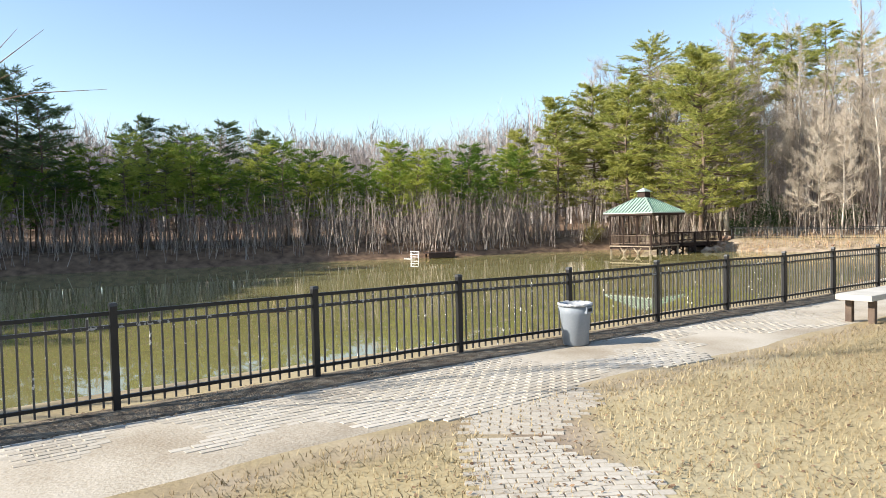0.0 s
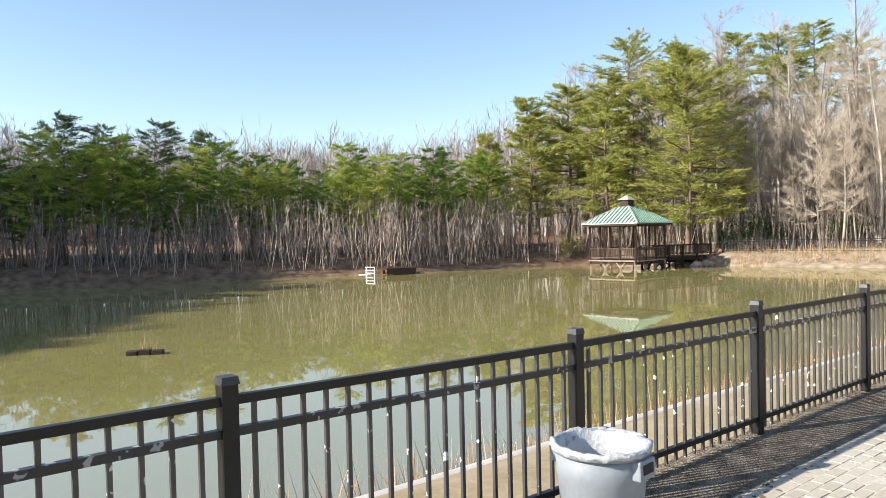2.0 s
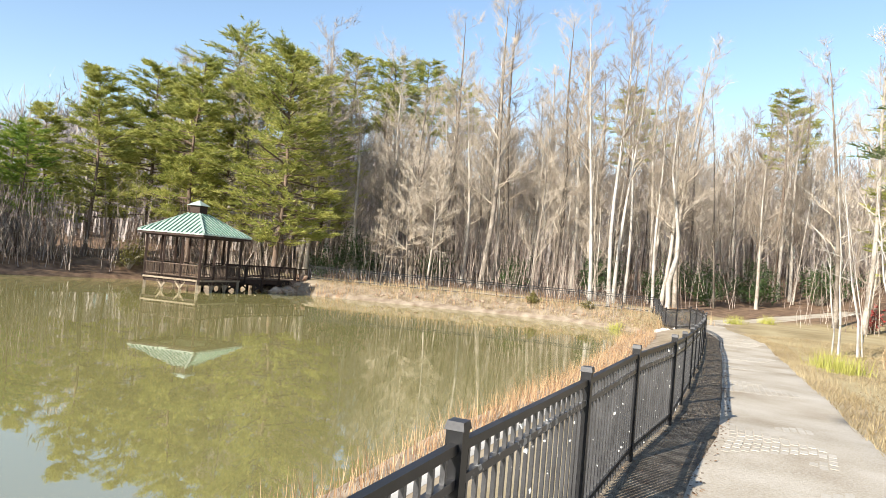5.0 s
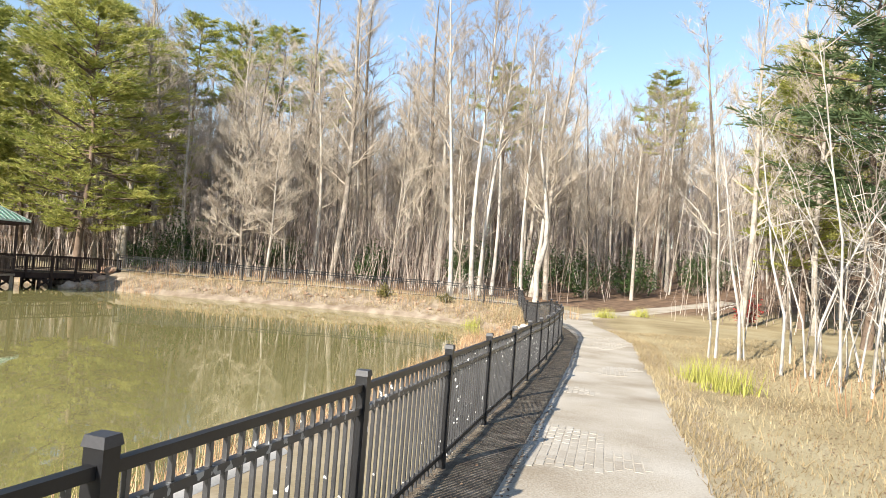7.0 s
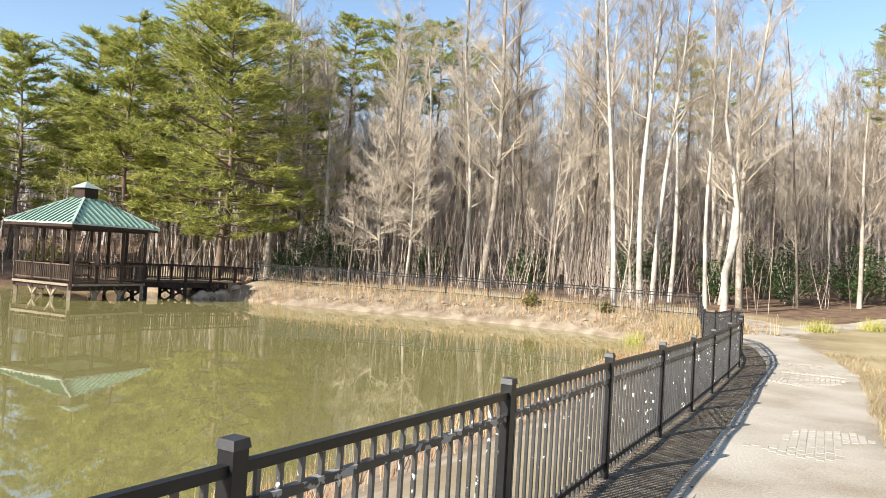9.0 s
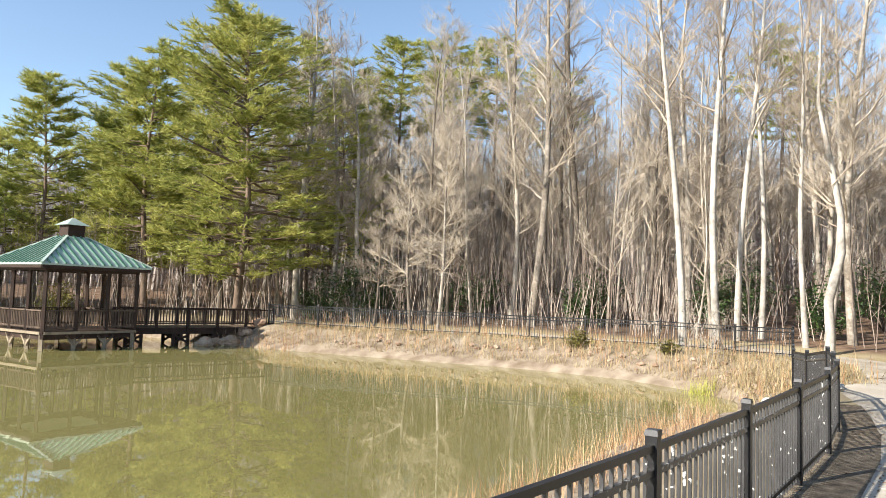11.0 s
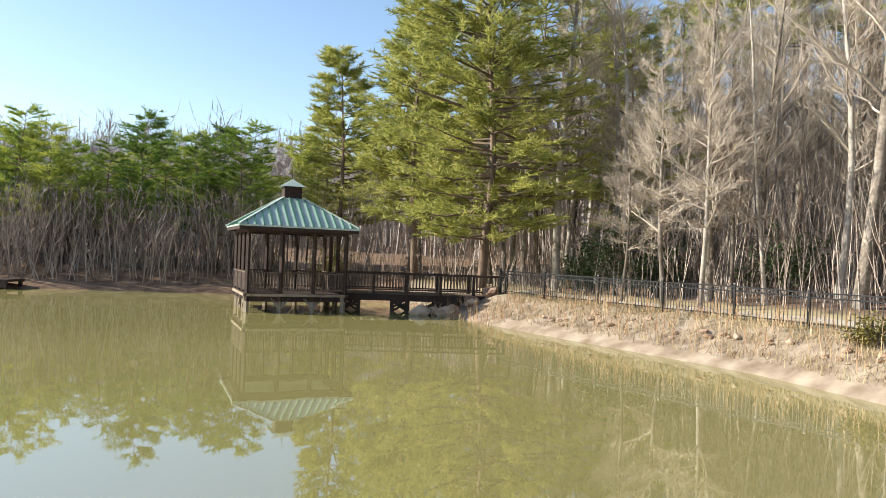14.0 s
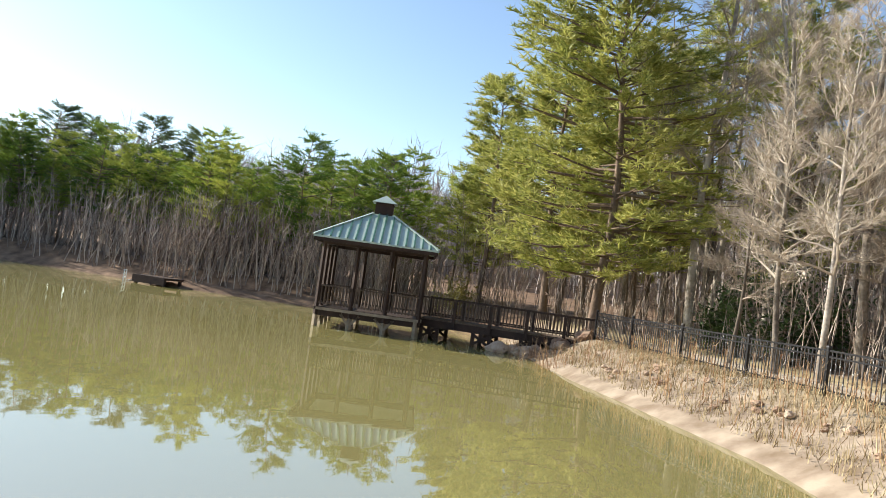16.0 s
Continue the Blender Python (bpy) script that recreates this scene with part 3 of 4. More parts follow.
# ---- gazebo and footbridge ----
def gazebo(m):
    """Square pavilion on piles: deck, railings, posts, hipped ribbed roof and a cupola. Its corners lie on the local axes."""
    g = thing("gazebo", "dark wooden gazebo on stilts over water with green metal roof", "gazebo", m)
    a = 1.30
    deck, rail, eave, ridge = 0.50, 1.04, 2.28, 3.10
    q = Matrix.Rotation(radians(45), 4, "Z")
    part("deck", Shape().box((-a - 0.05, -a - 0.05, deck - 0.06), (a + 0.05, a + 0.05, deck), q), M_WOOD, g)
    for k in range(4):
        r = Matrix.Rotation(radians(45 + 90 * k), 4, "Z")

        def at(*p):
            return tuple(r @ Vector(p))
        part("joist", Shape().beam(at(-a, -a + 0.03, deck - 0.14), at(a, -a + 0.03, deck - 0.14), 0.06, 0.16), M_WOOD, g)
        part("skirt_board", Shape().beam(at(-a, -a - 0.07, deck - 0.045), at(a, -a - 0.07, deck - 0.045), 0.03, 0.07), M_PILE, g, "weathered pale edge board")
        for j in range(3):
            x = -a + 2 * a * j / 3
            part("post", Shape().beam(at(x, -a, deck - 0.2), at(x, -a, eave - 0.06), 0.085, 0.085), M_WOOD, g, bevel=0.006)
            part("pile", Shape().beam(at(x, -a + 0.05, -0.7), at(x, -a + 0.05, deck - 0.06), 0.10, 0.10), M_PILE, g, "pale weathered pile")
            if j:
                for s in (-1, 1):
                    part("knee_brace", Shape().beam(at(x, -a + 0.02, 0.10), at(x + s * 0.24, -a + 0.02, deck - 0.12), 0.04, 0.07), M_PILE, g)
            part("handrail", Shape().beam(at(x + 0.04, -a, rail), at(x + 2 * a / 3 - 0.04, -a, rail), 0.10, 0.035), M_RAIL, g)
            part("bottom_rail", Shape().beam(at(x + 0.04, -a, deck + 0.10), at(x + 2 * a / 3 - 0.04, -a, deck + 0.10), 0.04, 0.04), M_RAIL, g)
            for i in range(1, 10):
                xx = x + 2 * a / 3 * i / 10
                part("baluster", Shape().beam(at(xx, -a - 0.012, deck + 0.06), at(xx, -a - 0.012, rail - 0.018), 0.028, 0.028), M_RAIL, g)
        part("header_beam", Shape().beam(at(-a - 0.04, -a, eave - 0.10), at(a + 0.04, -a, eave - 0.10), 0.10, 0.17), M_WOOD, g, "dark red-brown beam")
        e, t = 1.58, 0.27
        slab = Shape()
        slab.v = [at(-e, -e, eave), at(e, -e, eave), at(t, -t, ridge), at(-t, -t, ridge), at(-e, -e, eave - 0.045), at(e, -e, eave - 0.045), at(t, -t, ridge - 0.045), at(-t, -t, ridge - 0.045)]
        slab.f = [(0, 1, 2, 3), (7, 6, 5, 4), (0, 4, 5, 1), (1, 5, 6, 2), (2, 6, 7, 3), (3, 7, 4, 0)]
        panel = part("roof_slope", slab, M_ROOF, g, "green ribbed metal roof slope")
        part("fascia", Shape().beam(at(-e + 0.03, -e + 0.03, eave - 0.085), at(e - 0.03, -e + 0.03, eave - 0.085), 0.035, 0.085), M_WOOD, g)
        n = 15
        for i in range(1, n):
            x = -e + 2 * e * i / n
            top = min(1.0, (e - abs(x)) / (e - t))
            y1, z1 = -e + (e - t) * top, eave + (ridge - eave) * top
            part("rib", Shape().beam(at(x, -e - 0.004, eave + 0.012), at(x, y1, z1 + 0.012), 0.040, 0.040), M_RIB, panel)
        part("hip_cap", Shape().beam(at(-e, -e, eave + 0.02), at(-t, -t, ridge + 0.02), 0.075, 0.03), M_ROOF, g)
    part("cupola_box", Shape().box((-0.24, -0.24, ridge - 0.06), (0.24, 0.24, ridge + 0.34), q), M_WOOD, g)
    cup = Shape()
    cup.v = [tuple(q @ Vector(p)) for p in ((-0.34, -0.34, ridge + 0.33), (0.34, -0.34, ridge + 0.33), (0.34, 0.34, ridge + 0.33), (-0.34, 0.34, ridge + 0.33), (0, 0, ridge + 0.56))]
    cup.f = [(0, 1, 4), (1, 2, 4), (2, 3, 4), (3, 0, 4), (3, 2, 1, 0)]
    part("cupola_roof", cup, M_ROOF, g, "small green metal cap roof")
    part("finial", Shape().tube([(0, 0, ridge + 0.54), (0, 0, ridge + 0.9)], (0.012, 0.004), 5), M_WOOD, g)
    return g


GZ = (11.75, 40.95)
gazebo(pose(*GZ, 0, 0, 0, -4))


def footbridge(a, b, z):
    g = thing("footbridge", "dark wooden footbridge with railings on cross-braced trestles", "footbridge", pose(a[0], a[1], 0, 0, 0, math.degrees(math.atan2(b[1] - a[1], b[0] - a[0]))))
    length = math.hypot(b[0] - a[0], b[1] - a[1])
    w = 0.55
    n = round(length / 0.12)
    for i in range(n):
        part("deck_board", Shape().box((length * i / n + 0.006, -w, z - 0.035), (length * (i + 1) / n - 0.006, w, z)), M_RAIL, g)
    for s in (-1, 1):
        part("stringer", Shape().beam((0, s * (w - 0.05), z - 0.13), (length, s * (w - 0.05), z - 0.13), 0.06, 0.18), M_WOOD, g)
        part("handrail", Shape().beam((0, s * w, z + 0.54), (length, s * w, z + 0.54), 0.10, 0.035), M_WOOD, g)
        part("bottom_rail", Shape().beam((0, s * w, z + 0.10), (length, s * w, z + 0.10), 0.04, 0.04), M_WOOD, g)
        k = 5
        for i in range(k + 1):
            x = 0.04 + (length - 0.08) * i / k
            part("post", Shape().beam((x, s * w, z - 0.2), (x, s * w, z + 0.52), 0.08, 0.08), M_WOOD, g)
        n2 = round(length / 0.09)
        for i in range(1, n2):
            part("baluster", Shape().beam((length * i / n2, s * (w + 0.012), z + 0.05), (length * i / n2, s * (w + 0.012), z + 0.52), 0.026, 0.026), M_RAIL, g)
    for x in (0.35, 1.75, 3.0):
        t = part("trestle", Shape().beam((x, -w, z - 0.27), (x, w, z - 0.27), 0.10, 0.12), M_WOOD, g)
        for s in (-1, 1):
            for dx in (-0.22, 0.22):
                part("leg", Shape().beam((x + dx, s * (w - 0.06), -0.6), (x + dx, s * (w - 0.06), z - 0.2), 0.09, 0.09), M_WOOD, t)
            part("cross_brace", Shape().beam((x - 0.22, s * (w - 0.01), 0.05), (x + 0.22, s * (w - 0.01), z - 0.24), 0.03, 0.07), M_WOOD, t)
            part("cross_brace", Shape().beam((x + 0.22, s * (w - 0.01), 0.05), (x - 0.22, s * (w - 0.01), z - 0.24), 0.03, 0.07), M_WOOD, t)


footbridge((12.95, 41.75), (17.35, 43.7), 0.55)


# ---- rocks at the bridge end and along the bank ----
def rock(x, y, size, seed, mat=None):
    r = random.Random(seed)
    bm = bmesh.new()
    bmesh.ops.create_icosphere(bm, subdivisions=2, radius=1)
    for v in bm.verts:
        k = 0.75 + 0.45 * noise.noise(v.co * 1.3 + Vector((seed * 3.1, 0, 0)))
        v.co = Vector((v.co.x * size * k * r.uniform(0.95, 1.05), v.co.y * size * k * 0.85, v.co.z * size * k * 0.6))
    me = bpy.data.meshes.new("rock")
    bm.to_mesh(me)
    bm.free()
    me.materials.append(mat or M_STONE)
    ob = new("rock", me)
    ob.matrix_basis = pose(x, y, max(0.0, gz(x, y)) + size * 0.2, 0, 0, r.uniform(0, 360))
    tagged(ob, "tan weathered boulder on the pond bank", "rock", "rocks on the bank")


r = random.Random(21)
for i in range(16):
    rock(16.0 + r.uniform(-0.9, 1.1), 42.6 + r.uniform(-0.9, 0.9), r.uniform(0.18, 0.42), i)
BANK_FOOT = [(24.9, 28.6), (25.7, 29.8), (25.8, 31.1), (25.3, 33.3), (23.7, 35.5), (21.3, 37.6), (19.2, 39.4), (17.0, 41.7)]
for i in range(110):
    k = r.randrange(len(BANK_FOOT) - 1)
    p = Vector(BANK_FOOT[k]).lerp(Vector(BANK_FOOT[k + 1]), r.random())
    rock(p.x + r.uniform(0, 0.9), p.y + r.uniform(0, 0.7), r.uniform(0.03, 0.13), 140 + i)
for i in range(7):
    rock(24.9 + r.uniform(-0.3, 0.9), 27.5 + r.uniform(-0.2, 0.8), r.uniform(0.1, 0.24), 90 + i, M_CONC)


# ---- dock, white ladder frame, float ----
def dock(m):
    d = thing("dock", "low dark wooden platform at the far shore", "dock", m)
    part("platform", Shape().box((-0.75, -0.5, 0.24), (0.75, 0.5, 0.32)), M_WOOD, d)
    for x in (-0.65, 0.65):
        for y in (-0.42, 0.42):
            part("pile", Shape().beam((x, y, -0.6), (x, y, 0.25), 0.1, 0.1), M_WOOD, d)
    part("front_board", Shape().box((-0.75, -0.53, 0.04), (0.75, -0.50, 0.30)), M_WOOD, d)


def ladder_frame(m):
    f = thing("ladder_frame", "white painted wooden frame standing in shallow water", "frame", m)
    for x in (-0.35, 0.35):
        part("upright", Shape().beam((x, 0, -0.4), (x, 0, 0.58), 0.05, 0.05), M_WHITE, f)
    for z in (0.16, 0.36, 0.56):
        part("rung", Shape().beam((-0.42, -0.03, z), (0.42, -0.03, z), 0.04, 0.05), M_WHITE, f)
    part("plank", Shape().beam((-1.2, 0.2, 0.03), (-0.1, 0.15, 0.05), 0.1, 0.03), M_WHITE, f)


dock(pose(0.35, 41.2, 0, 0, 0, 18))
ladder_frame(pose(-1.0, 40.6, 0, 0, 0, -36) @ Matrix.Scale(0.72, 4))


def planter_float(m):
    f = thing("float", "small floating block raft with dry twigs on the pond", "raft", m)
    for i, x in enumerate((-0.21, 0.0, 0.21)):
        part("block", Shape().box((x - 0.09, -0.10, -0.06), (x + 0.09, 0.10, 0.07 + 0.02 * (i == 1))), M_WOOD, f, bevel=0.01)
    rr = random.Random(3)
    tw = Shape()
    for i in range(16):
        x, y = rr.uniform(-0.15, 0.2), rr.uniform(-0.06, 0.06)
        tw.tube([(x, y, 0.05), (x + rr.uniform(-0.06, 0.06), y, rr.uniform(0.15, 0.4))], (0.004, 0.001), 3)
    part("twigs", tw, M_STRAW, f)


planter_float(pose(-3.3, 18.2, 0, 0, 0, 8))


# ---- trees ----
def grow(r, height, r0, n_branch, start, spread, subs=5, twigs=4, lean=0.03, lift=0.25, fine=0.0055):
    """Trunk and crown of a bare broadleaf tree."""
    trunk, crown = Shape(), Shape()
    n = 9
    bend = [Vector((r.uniform(-lean, lean), r.uniform(-lean, lean), 0)) * height for _ in range(3)]
    line, radii = [], []
    for i in range(n + 1):
        t = i / n
        off = bend[0] * (t * t) + bend[1] * 0.35 * math.sin(t * 3.0) + bend[2] * 0.2 * math.sin(t * 6.5)
        line.append(Vector((off.x, off.y, t * height - (0.25 if i == 0 else 0))))
        radii.append(r0 * (1.25 if i == 0 else (1 - t) ** 0.8 * 0.97 + 0.06))
    trunk.tube(line, radii, 7)

    def along(t):
        f = t * n
        i = min(n - 1, int(f))
        return line[i].lerp(line[i + 1], f - i), radii[i] + (radii[i + 1] - radii[i]) * (f - i)
    for b in range(n_branch):
        t = start + (0.98 - start) * (b + r.random()) / n_branch
        p, rad = along(t)
        w = r.uniform(0, 2 * math.pi)
        size = spread * height * (0.36 + 0.62 * (1 - t)) * r.uniform(0.5, 1.25)
        rise = r.uniform(lift, lift + 0.9) + 0.5 * t
        d = Vector((math.cos(w), math.sin(w), rise)).normalized()
        pts, q = [p], p
        for k in range(4):
            d = (d + Vector((r.uniform(-0.3, 0.3), r.uniform(-0.3, 0.3), r.uniform(-0.14, 0.2)))).normalized()
            q = q + d * size / 4
            pts.append(q)
        rb = min(rad * 0.55, 0.012 + size * 0.011)
        crown.tube(pts, [rb, rb * 0.75, rb * 0.5, rb * 0.32, 0.004], 4)
        for s in range(subs):
            k = r.uniform(0.8, 3.9)
            i = int(k)
            p2 = pts[i].lerp(pts[i + 1], k - i)
            d2 = (d + Vector((r.uniform(-1, 1), r.uniform(-1, 1), r.uniform(-0.35, 0.75)))).normalized()
            l2 = size * r.uniform(0.25, 0.5)
            mid, end = p2 + d2 * l2 * 0.5, p2 + (d2 + Vector((r.uniform(-0.3, 0.3), r.uniform(-0.3, 0.3), 0.15))).normalized() * l2
            r2 = rb * 0.38
            crown.tube([p2, mid, end], (r2, r2 * 0.6, 0.003), 3)
            for _ in range(twigs):
                p3 = mid.lerp(end, r.uniform(-0.7, 1))
                d3 = (d2 + Vector((r.uniform(-1, 1), r.uniform(-1, 1), r.uniform(-0.4, 0.8)))).normalized()
                l3 = l2 * r.uniform(0.4, 0.95)
                crown.blade(p3, d3 * l3, fine, d3.cross(Vector((r.random() - 0.5, r.random() - 0.5, 0.3))).normalized())
    return trunk, crown


def bare_proto(seed, height, r0, n_branch=15, start=0.35, spread=0.24, bark=None, subs=5, twigs=4, lean=0.03, lift=0.25):
    r = random.Random(seed)
    trunk, crown = grow(r, height, r0, n_branch, start, spread, subs, twigs, lean, lift)
    return trunk.mesh("trunk", bark or M_BARK, True), crown.mesh("crown", M_TWIG)


def plant(meshes, x, y, turn, size, label, group, z=None, tilt=0.0, name="bare_tree"):
    m = pose(x, y, (gz(x, y) if z is None else z), tilt, 0, turn) @ Matrix.Diagonal((size, size, size, 1))
    ob = thing(name, label, "tree", None, group)
    ob.matrix_basis = m
    for name, me in zip(("trunk", "crown"), meshes):
        part(name, me, None, ob)
    return ob


def pine_proto(seed, height, r0, base, width, limbs, plumes, needle, size, crown_round=0.6, droop=0.0, stubs=0):
    """Pine: trunk, limbs that level out and turn up at their tips, and flat plumes of needles with gaps between them."""
    r = random.Random(seed)
    trunk, crown = Shape(), Shape()
    sway = r.uniform(0.06, 0.16)
    line = [Vector((sway * math.sin(i * 0.9 + seed), sway * math.cos(i * 0.7 + seed), height * i / 8 - (0.25 if i == 0 else 0))) for i in range(9)]
    trunk.tube(line, [r0 * (1.15 if i == 0 else 1 - i / 8 * 0.9) for i in range(9)], 7)

    def up(t):
        f = min(7.999, t * 8)
        return line[int(f)].lerp(line[int(f) + 1], f % 1)
    for b in range(stubs):
        p = up(r.uniform(base * 0.25, base))
        w = r.uniform(0, 6.28)
        trunk.tube([p, p + Vector((math.cos(w), math.sin(w), r.uniform(-0.3, 0.4))) * r.uniform(0.3, 1.3)], (0.02, 0.004), 3)
    side_full = [r.uniform(0.72, 1.15) for _ in range(7)]
    for b in range(limbs):
        u = min(0.985, ((b + r.random()) / limbs) ** 0.9)
        t = base + (1 - base) * u
        env = min(1.0, (u + 0.16) / 0.42) ** 0.55 * max(0.0, 1 - u ** 2.2) ** crown_round + 0.07
        w = r.uniform(0, 2 * math.pi)
        reach = width * env * r.uniform(0.5, 1.1) * side_full[int(w / 6.2832 * 6.99)]
        p = up(t)
        flat = Vector((math.cos(w), math.sin(w), 0))
        rise = r.gauss(0.06, 0.10) + 0.5 * u ** 2 - droop * (1 - u)
        knee = p + flat * reach * 0.55 + Vector((0, 0, rise * reach * 0.55))
        tip = knee + flat * reach * 0.45 + Vector((0, 0, (rise * 0.6 + 0.12) * reach * 0.45))
        lr = 0.008 + 0.011 * reach
        trunk.tube([p, knee, knee.lerp(tip, 0.7)], (lr, lr * 0.7, 0.005), 4)
        cross = Vector((-flat.y, flat.x, 0))
        for c in range(max(6, round(plumes * (0.4 + 0.6 * reach / width)))):
            s = 1 - 0.78 * r.random() ** 1.15
            q = p.lerp(knee, s / 0.55) if s < 0.55 else knee.lerp(tip, (s - 0.55) / 0.45)
            off = r.gauss(0, 0.17) * reach * (0.35 + 0.65 * s)
            out = (flat + cross * (2.2 * off / max(reach, 0.1)) + Vector((0, 0, r.uniform(0.0, 0.45)))).normalized()
            q = q + cross * off + Vector((0, 0, r.gauss(0.02, 0.035) * reach))
            axis_end = q + out * size * r.uniform(1.0, 2.0)
            for k in range(needle):
                f = r.random()
                e = (out * 0.9 + Vector((r.gauss(0, 0.75), r.gauss(0, 0.75), r.gauss(0.15, 0.38)))).normalized()
                l = size * r.uniform(0.55, 1.15)
                crown.blade(q.lerp(axis_end, f), e * l, size * 0.07, e.cross(Vector((r.random() - 0.5, r.random() - 0.5, r.random() - 0.5))).normalized())
    return trunk, crown


def pine_meshes(*args, mat=None, **kw):
    t, c = pine_proto(*args, **kw)
    return t.mesh("trunk", M_PINEBARK, True), c.mesh("crown", mat or M_NEEDLE)


# tall pines behind the gazebo
BIG = pine_meshes(5, 10.9, 0.15, 0.13, 3.3, 150, 20, 22, 0.28, crown_round=0.55, droop=0.10)
TALL = [pine_meshes(6, 9.7, 0.13, 0.20, 2.3, 105, 17, 20, 0.28, crown_round=0.6, stubs=10), pine_meshes(7, 9.4, 0.12, 0.17, 2.2, 105, 17, 20, 0.28, crown_round=0.7, stubs=8)]
LANKY = [pine_meshes(8, 14.0, 0.16, 0.64, 2.7, 54, 17, 18, 0.31, crown_round=0.35, stubs=26), pine_meshes(9, 14.4, 0.16, 0.60, 2.3, 56, 17, 18, 0.31, crown_round=0.5, stubs=26)]
plant(BIG, 16.4, 44.9, 0, 1.0, "tall yellow-green pine with drooping limbs beside the bridge", "pines by the gazebo", name="pine_tree")
for x, y, k, turn, size in ((12.7, 48.2, 1, 300, 1.1), (15.0, 50.5, 0, 200, 1.04), (11.2, 52, 0, 40, 1.08), (8.4, 50.5, 1, 120, 1.0), (13.4, 55, 1, 10, 1.06), (20.3, 49.6, 0, 90, 0.98), (9.8, 56.5, 0, 250, 0.9), (6.2, 53.5, 1, 75, 0.8),
                           (34.5, 24.3, 0, 33, 0.95), (40.5, 27.0, 0, 310, 1.0)):
    plant(TALL[k], x, y, turn, size, "tall dense yellow-green pine with wide limbs", "pines by the gazebo", name="pine_tree")
for x, y, k, turn, size in ((16.0, 55, 0, 0, 0.98), (19.2, 54, 1, 130, 0.92), (24.2, 56, 1, 70, 0.98), (26.7, 55, 0, 160, 0.97), (29.4, 55.5, 1, 20, 1.0), (22, 60, 1, 220, 0.95), (33.5, 58, 0, 300, 0.95), (48, 40, 1, 200, 0.9), (52, 33, 0, 30, 0.9), (40, 46, 1, 250, 0.9), (43, 28.5, 0, 90, 0.85)):
    plant(LANKY[k], x, y, turn, size, "lanky pine with bare trunk and a high thin crown", "pines in the woods", name="pine_tree")

# young pine belt on the far bank
YOUNG = [pine_meshes(11 + i, 5.7 + 0.4 * i, 0.06, 0.28, 1.3, 50, 10, 15, 0.25, mat=M_NEEDLE_YOUNG, crown_round=0.45, stubs=10) for i in range(3)]
DARKP = [pine_meshes(15 + i, 8.6, 0.12, 0.28, 2.2, 70, 13, 16, 0.30, mat=M_NEEDLE_DARK, crown_round=0.42, stubs=14) for i in range(2)]
r = random.Random(77)
SHORE = [(8.0, 45.2), (5.0, 44.0), (2.5, 42.6), (0.4, 41.4), (-2.2, 41.1), (-6, 39.6), (-12, 36.8), (-18.5, 34.2), (-25, 29.5), (-29, 22)]
for line_off, step in ((3.6, 1.5), (5.4, 1.5), (7.4, 1.7), (9.6, 1.9)):
    for x, y in resample(offset_line(SHORE, line_off), step):
        if x > 5.5:
            continue
        x, y = x + r.uniform(-0.6, 0.6), y + r.uniform(-0.6, 0.6)
        plant(YOUNG[r.randrange(3)], x, y, r.uniform(0, 360), r.uniform(0.62, 0.98), "young bright green pine in a dense stand", "young pines on the far bank", name="young_pine")
for x, y, s in ((-27, 36.5, 1.1), (-24.5, 38, 1.12), (-22.2, 39.5, 1.08), (-20.4, 38.6, 0.9), (-17.6, 44, 0.86), (-15.6, 45, 0.8), (-13.6, 47.5, 0.85), (-11, 49, 0.8), (-30, 33, 1.15), (-33, 29, 1.2), (-29, 39, 1.2), (2.5, 50, 0.7), (-25.7, 34.6, 0.9), (-32, 25, 1.15)):
    plant(DARKP[r.randrange(2)], x, y, r.uniform(0, 360), s, "dark green pine on the shaded far bank", "dark pines on the far bank", name="pine_tree")

# dark pines behind the bare shrubs by the path
for x, y, s in ((25.6, 16.2, 1.0), (27.4, 18.2, 1.1), (24.6, 13.6, 1.0), (29.6, 20.6, 1.15), (28.6, 15.4, 1.2), (31.5, 18.4, 1.2), (27.0, 12.6, 1.1)):
    plant(DARKP[r.randrange(2)], x, y, r.uniform(0, 360), s, "dark green pine behind the bare shrubs", "dark pines by the path", name="pine_tree")

# unseen tall pines on the western shore, added to shade the far bank
for i in range(26):
    x, y = -30.5 - 1.6 * (i % 4) + r.uniform(-0.6, 0.6), 12 + i * 0.92 + r.uniform(-0.4, 0.4)
    plant(DARKP[i % 2], x, y, r.uniform(0, 360), r.uniform(1.25, 1.6), "unseen dark green pine added to shade the far bank", "dark pines on the far bank", name="pine_tree")

# taller unseen pines farther west, added to deepen that shade
for i in range(24):
    x, y = -36.5 - 2.2 * (i % 3) + r.uniform(-0.8, 0.8), 8 + i * 1.25 + r.uniform(-0.5, 0.5)
    plant(DARKP[i % 2], x, y, r.uniform(0, 360), r.uniform(1.7, 2.1), "unseen tall dark pine added west of the pond for shade", "dark pines on the far bank", name="pine_tree")

# bare broadleaf woods
BARE = [bare_proto(31 + i, 10.4 + 1.2 * i, 0.10 + 0.012 * i, 28, 0.26, 0.24, subs=9, twigs=13, lean=0.07, lift=0.3) for i in range(4)]
THIN = [bare_proto(41 + i, 9.0 + i, 0.05, 20, 0.15, 0.22, subs=7, twigs=11, lean=0.09, lift=0.2) for i in range(3)]
SPRAY = bare_proto(51, 6.8, 0.065, 34, 0.26, 0.27, subs=11, twigs=13, lean=0.07, lift=-0.15)
